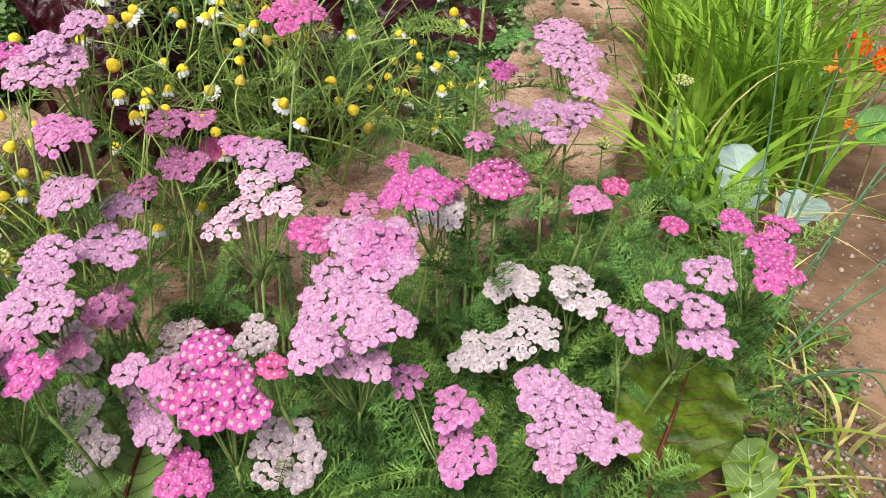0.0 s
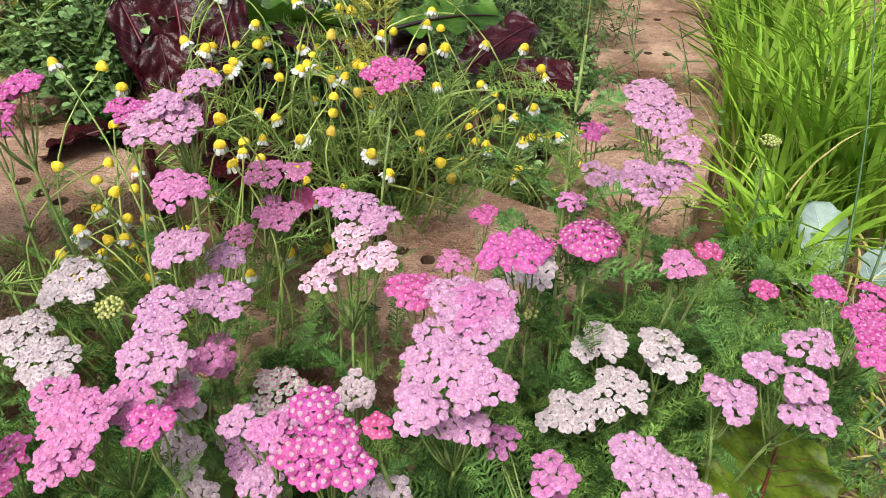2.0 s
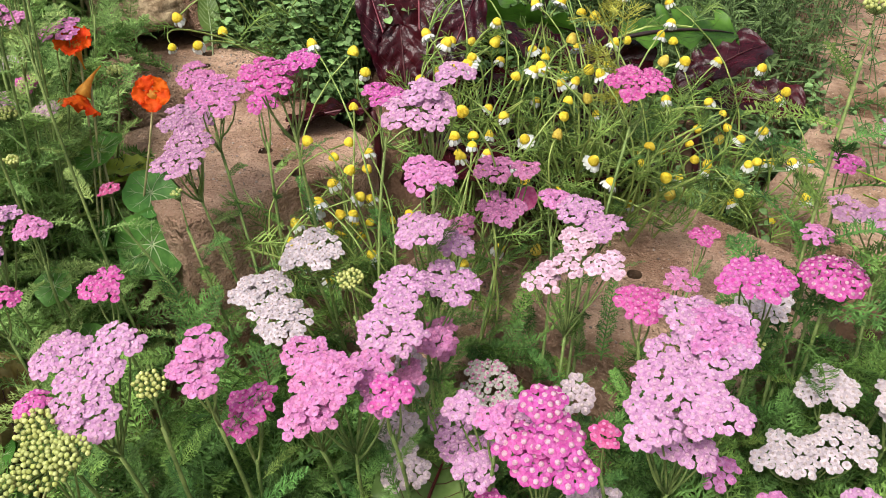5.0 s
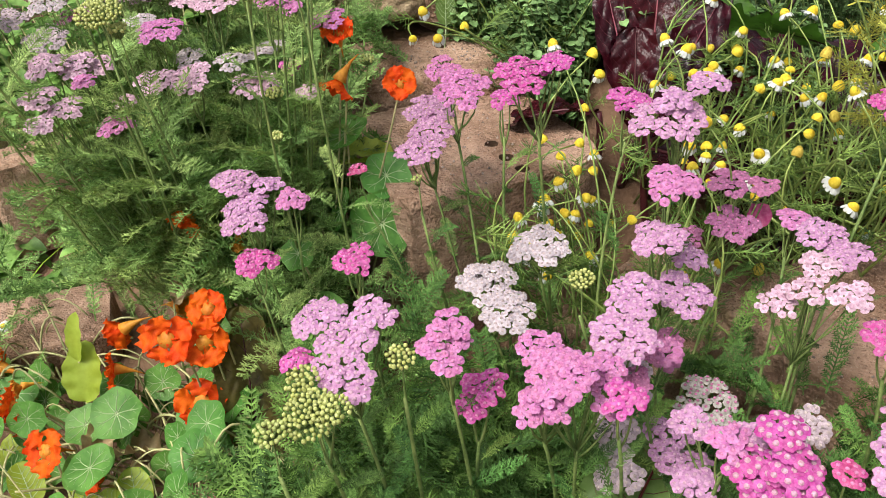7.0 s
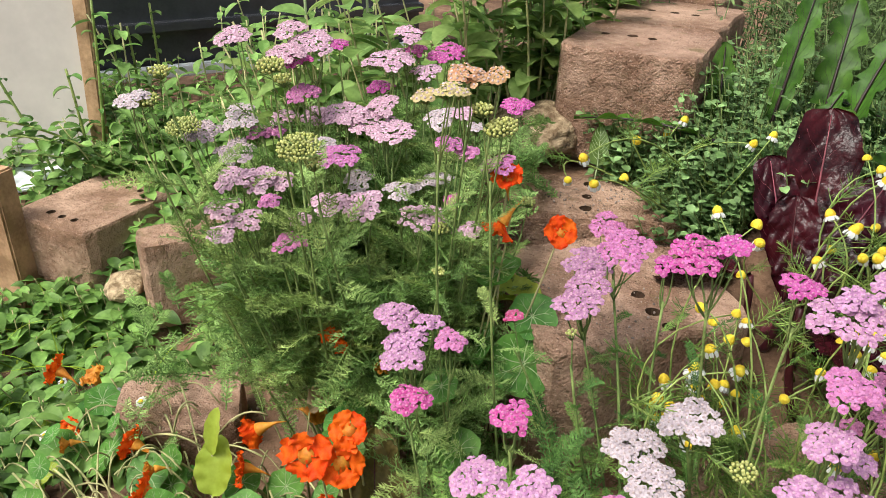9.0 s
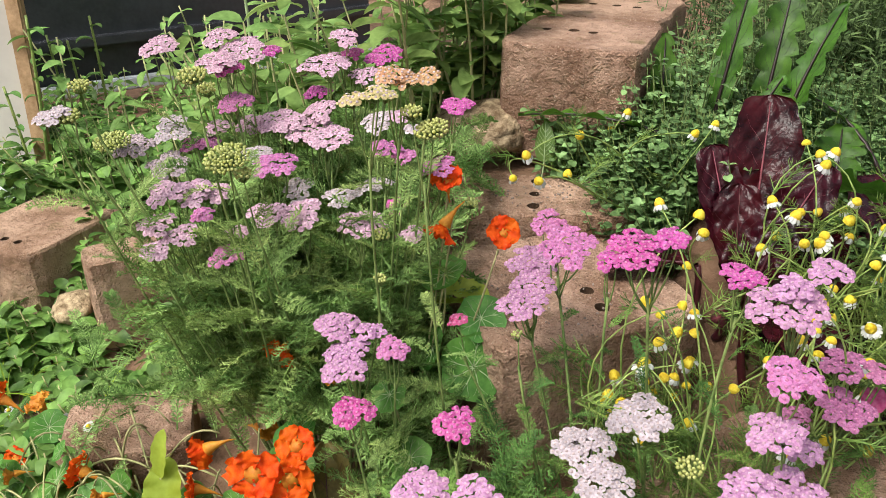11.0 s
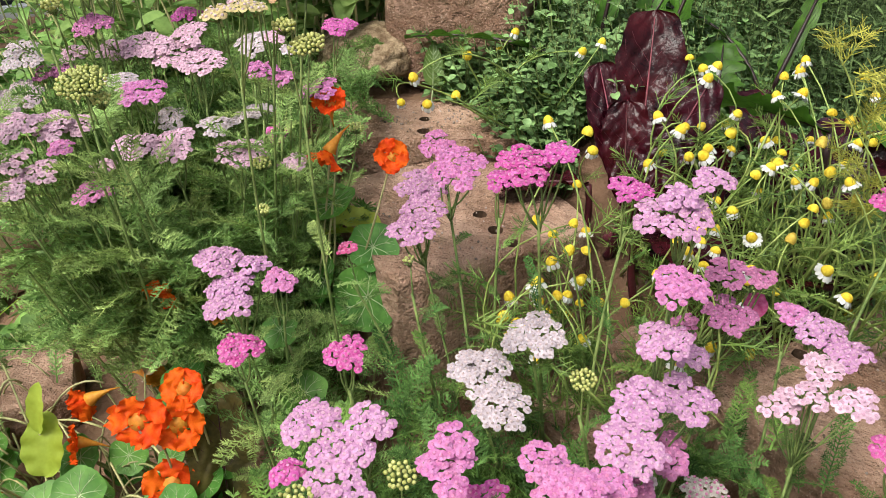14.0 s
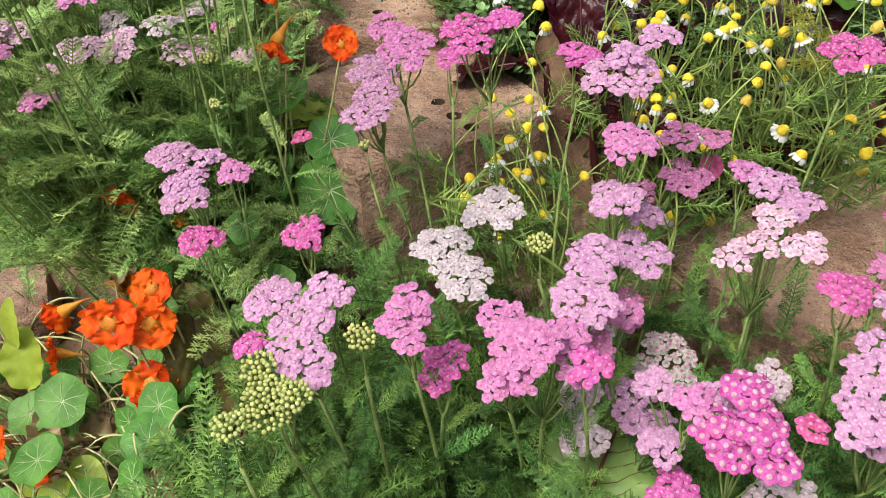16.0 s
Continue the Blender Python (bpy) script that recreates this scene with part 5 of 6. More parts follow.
def loose_leaf(name, label, mtl, x, y, z, length, width, yaw, pitch, roll=0.0, shape=oval(0.9, 0.7), bend=-0.5, cup=0.3, ruffle=0.1, vein=None, veinr=0.0, seed=0, teeth=0.0, rib=0.0, stalk=0.0, pairs=6, group="", category="leaf", pucker=0.0, lobes=0.0):
    """One broad leaf with its rib and veins as parts, on a stalk down to the soil."""
    s = Surface(length, width, shape, bend, cup, ruffle, 4, seed, teeth, 0.0, pucker, lobes)
    m = turned(x, y, z, yaw, pitch, roll)
    ob = thing(name, label, category, group=group)
    ob.matrix_basis = m
    part("blade", Geo().add(*s.blade(*((56, 25) if pucker else (60, 9) if lobes else (22, 11)))).mesh("blade", mtl), ob)
    if vein:
        part("rib", Geo().add(*s.rib(rib or veinr * 2)).mesh("rib", vein), ob)
        part("venation", Geo().add(*s.veins(veinr, pairs)).mesh("venation", vein), ob)
    if stalk:
        foot = m.inverted() @ Vector((x - 0.02 * math.sin(yaw), y, min(z - 0.02, ground_z(x, y))))
        part("stalk", Geo().add(*tube(arc((0, 0, 0), foot, (0, -0.012, 0), 8), np.linspace(stalk, stalk * 1.5, 8), 6)).mesh("stalk", vein or VINE), ob)
    return ob


loose_leaf("yellow_leaf", "lime-yellow fading nasturtium leaf", LIME, -0.818, 0.318, 0.160, 0.070, 0.022, 0.55, 1.15, 0.0, oval(0.5, 0.6), -0.4, 0.35, 0.10, stalk=0.0013)
loose_leaf("yellow_leaf", "lime-green upright leaf beside the nasturtiums", LIME, -0.835, 0.335, 0.20, 0.062, 0.012, -0.2, 1.4, 0.3, oval(0.6, 0.6), -0.2, 0.4, 0.06, stalk=0.0013)
loose_leaf("narrow_leaf", "narrow green leaf standing upright", NAST, -0.79, 0.475, 0.215, 0.065, 0.010, 0.1, 1.3, 0.3, oval(0.6, 0.6), -0.2, 0.4, 0.1, stalk=0.001)
loose_leaf("yellow_leaf", "yellow-green leaf on the clay block", LIME, -0.64, 0.60, 0.385, 0.055, 0.016, -1.2, 0.1, 0.2, oval(0.5, 0.6), -0.3, 0.3, 0.1, stalk=0.001)
loose_leaf("yellow_leaf", "yellow-green leaf by the clay block", LIME, -0.655, 0.57, 0.37, 0.06, 0.014, -1.0, 0.3, -0.3, oval(0.5, 0.6), -0.3, 0.3, 0.1, stalk=0.001)
for k, (x, y, yaw) in enumerate(((-0.735, 0.235, 0.3), (-0.69, 0.215, -0.5), (-0.79, 0.215, 1.1), (-0.655, 0.245, 0.8), (-0.86, 0.23, -0.2), (-1.16, 0.27, 0.9), (-1.06, 0.21, -0.6))):
    loose_leaf("yellow_leaf", "lime-green fading nasturtium leaf", LIME, x, y, ground_z(x, y) + 0.035, 0.048, 0.017, yaw, 0.9, 0.2, oval(0.4, 0.5), -0.5, 0.3, 0.05, NASTVEIN, 0.0004, seed=k, stalk=0.0012, group="fading nasturtium leaves")
for k, (x, y, z, yaw) in enumerate(((-0.745, 0.265, 0.14, 0.4), (-0.70, 0.25, 0.13, -0.3), (-0.69, 0.31, 0.15, 2.0), (-0.76, 0.42, 0.25, 0.1), (-0.82, 0.29, 0.13, -0.6))):
    loose_leaf("withered_leaf", "withered tan nasturtium leaf, curled", TAN, x, y, z, 0.05, 0.016, yaw, 0.9 - 0.2 * k % 2, 0.3, oval(0.6, 0.5), -0.9, 0.9, 0.4, seed=k, stalk=0.001, group="withered nasturtium leaves")


def build_vines():
    g, rnd = Geo(), random.Random(8)
    for k in range(230):
        x, y = rnd.uniform(-1.15, -0.55), rnd.uniform(0.18, 0.42)
        a, L = rnd.uniform(0, 6.28), rnd.uniform(0.06, 0.16)
        z = ground_z(x, y) + 0.01
        ex, ey = x + L * math.cos(a), y + L * math.sin(a) * 0.5
        g.add(*tube(arc((x, y, z), (ex, ey, ground_z(ex, ey) + rnd.uniform(0.02, 0.09)), (0, 0, rnd.uniform(0.0, 0.05)), 9), rnd.uniform(0.0009, 0.0016), 5))
    thing("nasturtium_vines", "tangle of pale trailing nasturtium stems", "stems", kind="stuff", data=g.mesh("nasturtium_vines", VINE))


build_vines()


# ---- beet, sorrel and chard leaves ----
def beet(x, y, z, length, width, yaw, pitch, roll=0.0, seed=0, bend=-0.5, label="glossy dark maroon lettuce leaf", pale=False):
    return loose_leaf("lettuce_leaf", label, BEET, x, y, z, length, width, yaw, pitch, roll, oval(0.7, 0.32), bend, 0.22, 0.10, BEETRIB if pale else BEETVEIN, 0.00022, seed, 0.05, 0.0024, 0.004, 6, "dark lettuce leaves", pucker=0.0014)


beet(-0.388, 0.868, 0.355, 0.225, 0.040, 0.30, 1.22, 0.1, 0, -0.3, "tall glossy dark maroon lettuce leaf with a pale pink rib", True)
beet(-0.394, 0.850, 0.355, 0.170, 0.026, 0.95, 1.10, -0.35, 2, -0.2, pale=True)
beet(-0.376, 0.852, 0.355, 0.165, 0.030, -0.75, 1.20, 0.6, 3, -0.25, pale=True)
beet(-0.392, 0.838, 0.355, 0.125, 0.028, 0.55, 1.25, -0.2, 13, -0.3)
beet(-0.372, 0.836, 0.355, 0.110, 0.028, -0.4, 1.2, 0.3, 17, -0.3)
beet(-0.43, 0.815, 0.385, 0.11, 0.040, 1.9, 0.1, 0.2, 4, -0.6, "drooping maroon beet leaf lying on the clay block")
beet(-0.36, 0.80, 0.36, 0.11, 0.040, -2.0, 0.2, 0.2, 5)
beet(-0.23, 0.87, 0.235, 0.14, 0.050, 0.7, 0.75, 0.2, 14)
beet(-0.13, 0.92, 0.215, 0.13, 0.048, 0.3, 0.70, -0.2, 15)
beet(-0.20, 0.84, 0.215, 0.11, 0.045, -0.7, 0.55, 0.2, 16)
beet(-0.17, 0.97, 0.30, 0.17, 0.05, 0.1, 1.2, 0.0, 6, -0.7, "puckered purple-black beet leaf behind the chamomile")
beet(-0.24, 1.01, 0.34, 0.15, 0.05, 0.8, 0.9, 0.2, 7)
beet(-0.20, 0.93, 0.27, 0.13, 0.05, -2.6, 0.7, 0.2, 8)
beet(-0.10, 1.16, 0.30, 0.16, 0.045, -1.1, 0.7, 0.2, 9)
beet(-0.05, 1.12, 0.32, 0.13, 0.035, -1.8, 0.3, 0.4, 10)
beet(-0.30, 0.93, 0.33, 0.12, 0.05, 0.6, 0.8, 0.2, 11)
beet(-0.28, 0.87, 0.30, 0.11, 0.05, 2.6, 0.6, 0.2, 12)


def sorrel(x, y, z, length, width, yaw, pitch, roll=0.0, seed=0, bend=-0.5):
    return loose_leaf("sorrel_leaf", "green toothed leaf with a blackish maroon rib", SORREL, x, y, z, length, width, yaw, pitch, roll, oval(0.6, 0.42), bend, 0.2, 0.16, SORRELRIB, 0.00028, seed, 0.06, 0.0036, 0.0045, 7, "dark-ribbed leaves", lobes=0.42)


sorrel(-0.575, 1.01, 0.41, 0.19, 0.021, 0.25, 1.25, 0.5, 1, -0.3)
sorrel(-0.525, 1.08, 0.44, 0.24, 0.022, -0.12, 1.3, 0.3, 2, -0.25)
sorrel(-0.47, 1.13, 0.45, 0.22, 0.029, 0.1, 1.25, 0.1, 3, -0.4)
sorrel(-0.435, 1.09, 0.44, 0.22, 0.023, -0.2, 1.2, -0.2, 4, -0.4)
sorrel(-0.48, 1.06, 0.43, 0.13, 0.016, -0.5, 1.1, 0.2, 12, -0.3)
sorrel(-0.30, 1.11, 0.42, 0.24, 0.020, 0.9, 0.9, 0.5, 5, -1.2)
sorrel(-0.29, 1.12, 0.42, 0.25, 0.014, -0.5, 1.15, 0.6, 6, -0.9)
sorrel(-0.43, 1.0, 0.42, 0.13, 0.024, 0.1, 1.2, -0.4, 7)
sorrel(-0.53, 0.97, 0.470, 0.22, 0.026, 1.75, 0.28, 0.3, 8, -0.5)
sorrel(-0.20, 0.94, 0.455, 0.17, 0.036, 1.45, 0.2, 0.7, 9, -0.4)
sorrel(-0.34, 1.02, 0.40, 0.12, 0.032, 0.2, 1.1, 0.1, 13, -0.5)
sorrel(-0.18, 1.03, 0.42, 0.17, 0.05, -1.2, 0.25, 0.2, 10, -0.5)
sorrel(-0.66, 0.955, 0.440, 0.10, 0.030, 1.2, 0.45, 0.2, 11, -0.4)
loose_leaf("long_leaf", "long pale green leaf lying on the clay block", WEED, 0.07, 1.0, 0.285, 0.13, 0.016, 1.9, 0.1, 0.2, oval(0.6, 0.8), -0.4, 0.3, 0.05, NASTVEIN, 0.0004, stalk=0.001)

CHARDSHAPE = oval(0.42, 0.40)
loose_leaf("chard_leaf", "large glossy olive chard leaf with red veins", CHARD, 0.153, 0.396, 0.262, 0.120, 0.051, -0.52, 0.42, 0.12, oval(0.5, 0.42), -0.55, 0.12, 0.10, CHARDRIB, 0.00045, 3, 0.03, 0.0024, 0.004, 6, "chard leaves", pucker=0.0014)
loose_leaf("chard_leaf", "pale green chard leaf low under the yarrow", CHARDPALE, 0.255, 0.425, 0.180, 0.075, 0.024, -0.25, 0.4, 0.0, CHARDSHAPE, -0.6, 0.2, 0.12, NASTVEIN, 0.0006, 4, 0.04, 0.0015, 0.003, 5, "chard leaves")
loose_leaf("chard_leaf", "grey-green chard leaf with a red rib", CHARDPALE, -0.225, 0.345, 0.262, 0.12, 0.045, -0.05, 0.45, 0.0, CHARDSHAPE, -0.5, 0.2, 0.1, CHARDRIB, 0.0004, 5, 0.03, 0.0022, 0.004, 6, "chard leaves", pucker=0.0012)
loose_leaf("chard_leaf", "olive chard leaf seen low in the foliage", CHARD, 0.10, 0.38, 0.19, 0.09, 0.035, 0.8, 0.4, 0.0, CHARDSHAPE, -0.5, 0.2, 0.12, CHARDRIB, 0.0004, 6, 0.04, 0.002, 0.004, 5, "chard leaves", pucker=0.0012)
loose_leaf("chard_leaf", "young green chard leaf near the soil", CHARDPALE, 0.15, 0.37, 0.2, 0.08, 0.022, -0.5, 0.5, 0.3, CHARDSHAPE, -0.5, 0.2, 0.12, CHARDRIB, 0.0004, 7, 0.04, 0.0016, 0.004, 5, "chard leaves", pucker=0.0012)
loose_leaf("bronze_leaf", "bronze-green crinkled leaf, half folded", BROWNLEAF, -0.606, 0.366, 0.140, 0.165, 0.032, 0.75, 1.35, 0.0, CHARDSHAPE, -0.6, 0.45, 0.2, BEETVEIN, 0.0003, 9, 0.03, 0.0014, 0.003, 6, pucker=0.002)
loose_leaf("bronze_leaf", "dark bronze leaf low under the buds", BROWNLEAF, -0.55, 0.27, 0.13, 0.08, 0.03, 0.3, 0.4, 0.3, CHARDSHAPE, -0.7, 0.4, 0.2, BEETVEIN, 0.0003, 12, 0.03, 0.0014, 0.003, 6, pucker=0.002)


# ---- low cover behind the blocks ----
def small_leaf(length, width, bend=-0.4, cup=0.3, p=0.6, q=0.6, nt=5, nu=3):
    v, t = Surface(length, width, oval(p, q), bend, cup).blade(nt, nu)
    return v, t, np.zeros(len(t), int)


def build_cover(name, label, mtl, stem, regions, leaf, seed, sprig=(5, 0.05), stemr=0.0008, category="foliage"):
    """Sprigs with paired leaves; a region is x0, x1, y0, y1, how many, height."""
    rnd, g, mats = random.Random(seed), Geo(), []
    for x0, x1, y0, y1, n, high in regions:
        for k in range(n):
            x, y = rnd.uniform(x0, x1), rnd.uniform(y0, y1)
            if y0 >= 1.2 or x1 < -1.4:
                x, y = x + rnd.gauss(0, 0.12), y + rnd.gauss(0, 0.14)
            z = ground_z(x, y)
            a, lean = rnd.uniform(0, 6.28), rnd.uniform(0, 0.5)
            h = high * rnd.uniform(0.5, 1.1)
            tip = np.array([x + h * lean * math.cos(a), y + h * lean * math.sin(a), z + h])
            g.add(*tube(arc((x, y, z), tip, (0.01, 0, 0), 4), stemr, 3), 1)
            for i in range(sprig[0]):
                f = 0.35 + 0.65 * (i + 0.5) / sprig[0]
                p = np.array([x, y, z]) * (1 - f) + tip * f
                for s in (0, 3.14):
                    mats.append(turned(p[0], p[1], p[2], a + i * 1.57 + s + rnd.uniform(-0.4, 0.4), rnd.uniform(-0.3, 0.6), rnd.uniform(-0.4, 0.4), rnd.uniform(0.6, 1.25) * (1.15 - 0.4 * f)))
    g.spread(leaf, mats)
    thing(name, label, category, kind="stuff", data=g.mesh(name, [mtl, stem]))


build_cover("oregano", "low bright green oregano covering the bank", THYME, OREGSTEM, ((-0.70, -0.56, 0.915, 0.98, 130, 0.10), (-0.60, -0.48, 0.86, 0.95, 220, 0.09), (-0.60, -0.40, 0.93, 1.25, 800, 0.11), (-0.625, -0.55, 0.97, 1.3, 150, 0.17), (-0.6, -0.1, 1.0, 1.5, 1000, 0.10), (-0.5, 0.1, 1.2, 1.9, 500, 0.11), (0.0, 0.22, 1.12, 1.4, 120, 0.08), (-0.1, 0.05, 1.0, 1.12, 50, 0.05)), small_leaf(0.0155, 0.0058), 5)
build_cover("lavender", "grey-green narrow-leaved lavender behind the bed", LAVENDER, LAVENDER, ((-0.72, 0.1, 1.4, 2.4, 1500, 0.26),), small_leaf(0.036, 0.0026, -0.2, 0.1), 6, (9, 0.05))
build_cover("weeds", "broad-leaved green weeds on the soil", WEED, VINE, ((-1.65, -1.1, 0.12, 0.58, 100, 0.09), (-1.66, -1.45, 0.44, 0.57, 35, 0.11), (-1.5, -1.0, -0.1, 0.3, 70, 0.07), (-1.55, -1.05, 0.6, 0.9, 90, 0.10), (-2.3, -1.7, 0.2, 0.6, 90, 0.08), (-2.6, -1.85, 0.75, 1.15, 170, 0.16), (-1.25, -1.0, 0.25, 0.4, 25, 0.06)), small_leaf(0.050, 0.0135, -0.7, 0.35, 0.5, 0.9, 7, 3), 7, (4, 0.05), 0.0012)
build_cover("small_weeds", "fine green weeds among the grass", WEED, STRAW, ((0.27, 0.38, 0.62, 0.95, 110, 0.05), (0.3, 0.45, 0.35, 0.8, 30, 0.03), (0.7, 1.2, 1.0, 2.0, 250, 0.1)), small_leaf(0.011, 0.0032), 8, (4, 0.05))
build_cover("herb", "distant bright green leafy herb growth", HERB, VINE, ((-1.5, -1.2, 0.8, 1.2, 40, 0.44), (-1.9, -1.45, 1.0, 1.5, 50, 0.40)), small_leaf(0.060, 0.014, -0.7, 0.3, 0.55, 0.8, 8, 5), 9, (8, 0.05), 0.0022)
HERB_LEAF = Geo().add(*small_leaf(0.060, 0.015, -0.7, 0.3, 0.55, 0.8, 8, 5)).mesh("leaf", HERB)


def herb_plant(x, y, high, rnd):
    """A leafy stalk with crossed pairs of long leaves."""
    base = np.array([x, y, ground_z(x, y)])
    ob = thing("herb_plant", "tall bright green leafy herb stalk behind the yarrow", "plant", base, "leafy herb stalks")
    a, lean, h = rnd.uniform(0, 6.28), rnd.uniform(0, 0.35), high * rnd.uniform(0.6, 1.1)
    p = arc((0, 0, 0), (h * lean * math.cos(a), h * lean * math.sin(a), h), (0.012, 0, 0), 8)
    part("stem", Geo().add(*tube(p, np.linspace(0.0026, 0.0014, 8), 5)).mesh("stem", VINE), ob)
    for i in range(7):
        q = p[0] + (p[-1] - p[0]) * (0.35 + 0.65 * i / 6)
        for turn in (0, 3.14):
            part("leaf", HERB_LEAF, ob, "", turned(q[0], q[1], q[2], a + i * 1.57 + turn + rnd.uniform(-0.4, 0.4), rnd.uniform(-0.1, 0.8), rnd.uniform(-0.4, 0.4), rnd.uniform(0.6, 1.2)))


def build_herbs():
    rnd = random.Random(61)
    for x0, x1, y0, y1, n, high in ((-1.15, -0.85, 0.82, 1.15, 44, 0.40), (-1.3, -1.1, 0.75, 1.1, 36, 0.44), (-1.0, -0.86, 1.1, 1.5, 24, 0.30), (-0.9, -0.84, 0.95, 1.05, 8, 0.30)):
        for k in range(n):
            herb_plant(rnd.uniform(x0, x1), rnd.uniform(y0, y1), high, rnd)


build_herbs()
build_cover("mint", "pale green crinkled weeds behind the yarrow", WEED, VINE, ((-1.45, -1.0, 0.74, 1.05, 210, 0.32), (-2.0, -1.5, 0.85, 1.2, 120, 0.22)), small_leaf(0.045, 0.016, -0.7, 0.3, 0.5, 0.7, 6, 5), 19, (6, 0.05), 0.0016)
build_cover("moss", "olive moss and seedlings on the soil", MOSS, MOSS, ((-0.12, 0.08, 0.86, 1.06, 420, 0.014), (0.28, 0.4, 0.5, 0.8, 200, 0.02)), small_leaf(0.006, 0.0018), 10, (4, 0.05), 0.0004)


def build_grass(name, label, mtl, regions, seed, width):
    rnd, g = random.Random(seed), Geo()
    for x0, x1, y0, y1, n, high, lean in regions:
        for k in range(n):
            x, y = rnd.uniform(x0, x1), rnd.uniform(y0, y1)
            a, h = rnd.uniform(0, 6.28), high * rnd.uniform(0.45, 1.1)
            out = h * lean * rnd.uniform(0.2, 1.5)
            tt = np.linspace(0, 1, 8)
            z0 = ground_z(x, y)
            c = np.stack([x + out * math.cos(a) * tt**2, y + out * math.sin(a) * tt**2, z0 + h * (tt - 0.42 * lean * tt**3)], 1)
            w = width * rnd.uniform(0.6, 1.3) * (1 - tt**2.2 * 0.95)
            s = np.array([-math.sin(a + rnd.uniform(-0.6, 0.6)), math.cos(a), 0]) 
            v = np.concatenate([c - s * w[:, None], c + [0, 0, -width * 0.35], c + s * w[:, None]])
            i = np.arange(7)
            t = [np.stack(q, 1) for q in ((i, i + 8, i + 9), (i, i + 9, i + 1), (i + 8, i + 16, i + 17), (i + 8, i + 17, i + 9))]
            g.add(v, np.concatenate(t))
    thing(name, label, "grass", kind="stuff", data=g.mesh(name, mtl))


build_grass("grass_clump", "tall bright green grass clump beside the blocks", GRASS, ((0.33, 0.52, 0.93, 1.25, 380, 0.34, 0.5), (0.42, 0.62, 1.1, 1.7, 260, 0.36, 0.6), (0.27, 0.36, 0.80, 0.95, 60, 0.22, 0.8), (0.45, 0.7, 1.6, 2.2, 160, 0.35, 0.5)), 3, 0.0047)
build_grass("yellowed_grass", "yellowed dry grass blades at the foot of the clump", STRAW, ((0.27, 0.38, 0.42, 0.9, 70, 0.07, 1.2), (0.4, 0.52, 0.8, 1.0, 20, 0.12, 1.0), (0.3, 0.5, 0.9, 1.2, 40, 0.25, 0.6)), 4, 0.0022)
build_grass("low_grass", "short green grass at the edge of the path", GRASS, ((0.25, 0.36, 0.42, 0.85, 130, 0.07, 1.0), (-1.6, -1.2, 0.2, 0.5, 60, 0.16, 0.8)), 5, 0.0024)


def chive(x, y, ex, ey, ez, bow):
    base = np.array([x, y, ground_z(x, y)])
    ob = thing("chive_leaf", "long dark green chive leaf arching over the path", "leaf", base, "chive leaves")
    p = arc((0, 0, 0), np.array([ex, ey, ez]) - base, bow, 14)
    part("blade", Geo().add(*tube(p, np.linspace(0.0017, 0.0006, 14), 6)).mesh("blade", CHIVE), ob)


chive(0.30, 0.62, 0.56, 0.86, 0.44, (-0.02, 0.0, 0.06))
chive(0.31, 0.60, 0.60, 0.80, 0.36, (-0.02, 0.0, 0.07))
chive(0.31, 0.58, 0.60, 0.70, 0.31, (0.0, 0.0, 0.07))
chive(0.30, 0.57, 0.58, 0.66, 0.29, (0.0, 0.0, 0.05))
chive(0.29, 0.55, 0.42, 0.52, 0.16, (0.02, 0.0, 0.07))
chive(0.28, 0.52, 0.39, 0.44, 0.15, (0.02, 0.0, 0.03))
chive(0.30, 0.56, 0.47, 0.56, 0.15, (0.02, 0.0, 0.05))
chive(0.29, 0.50, 0.36, 0.40, 0.15, (0.01, 0.0, 0.02))
chive(0.33, 0.70, 0.36, 0.90, 0.52, (0.01, 0.0, 0.02))
chive(0.36, 0.72, 0.50, 0.95, 0.46, (0.0, 0.0, 0.05))
chive(0.42, 0.74, 0.62, 0.90, 0.33, (0.0, 0.0, 0.06))

KOHLSHAPE = oval(0.5, 0.45)
loose_leaf("grey_leaf", "dusty grey-green leaf standing in the gap between the blocks", CHARDPALE, -0.690, 0.905, 0.425, 0.058, 0.014, 0.5, 1.2, 0.1, oval(0.4, 0.7), -0.3, 0.3, 0.05, NASTVEIN, 0.0004, stalk=0.001)
loose_leaf("cabbage_leaf", "waxy blue-green cabbage leaf standing in the grass", KOHL, 0.375, 0.845, 0.195, 0.09, 0.036, 0.1, 0.95, 0.1, KOHLSHAPE, -0.4, 0.25, 0.1, KOHLVEIN, 0.0006, 1, 0.05, 0.0015, 0.0025, 5, "cabbage leaves")
loose_leaf("cabbage_leaf", "waxy blue-green cabbage leaf lying low", KOHL, 0.425, 0.835, 0.185, 0.075, 0.030, -0.9, 0.3, 0.1, KOHLSHAPE, -0.4, 0.25, 0.1, KOHLVEIN, 0.0006, 2, 0.05, 0.0015, 0.0025, 5, "cabbage leaves")
loose_leaf("cabbage_leaf", "grey-green cabbage leaf turned over", KOHL, 0.365, 0.80, 0.185, 0.06, 0.028, 0.9, 0.3, 0.4, KOHLSHAPE, -0.4, 0.25, 0.1, KOHLVEIN, 0.0006, 3, 0.05, 0.0015, 0.0025, 5, "cabbage leaves")
loose_leaf("broad_leaf", "broad soft grey-green leaf hanging over the yarrow", CHARDPALE, -1.42, 1.18, 0.66, 0.16, 0.045, 2.6, -0.6, 0.2, oval(0.5, 0.7), -0.5, 0.3, 0.08, NASTVEIN, 0.0008, 4, 0.0, 0.002, 0.003, 6, "broad grey leaves")
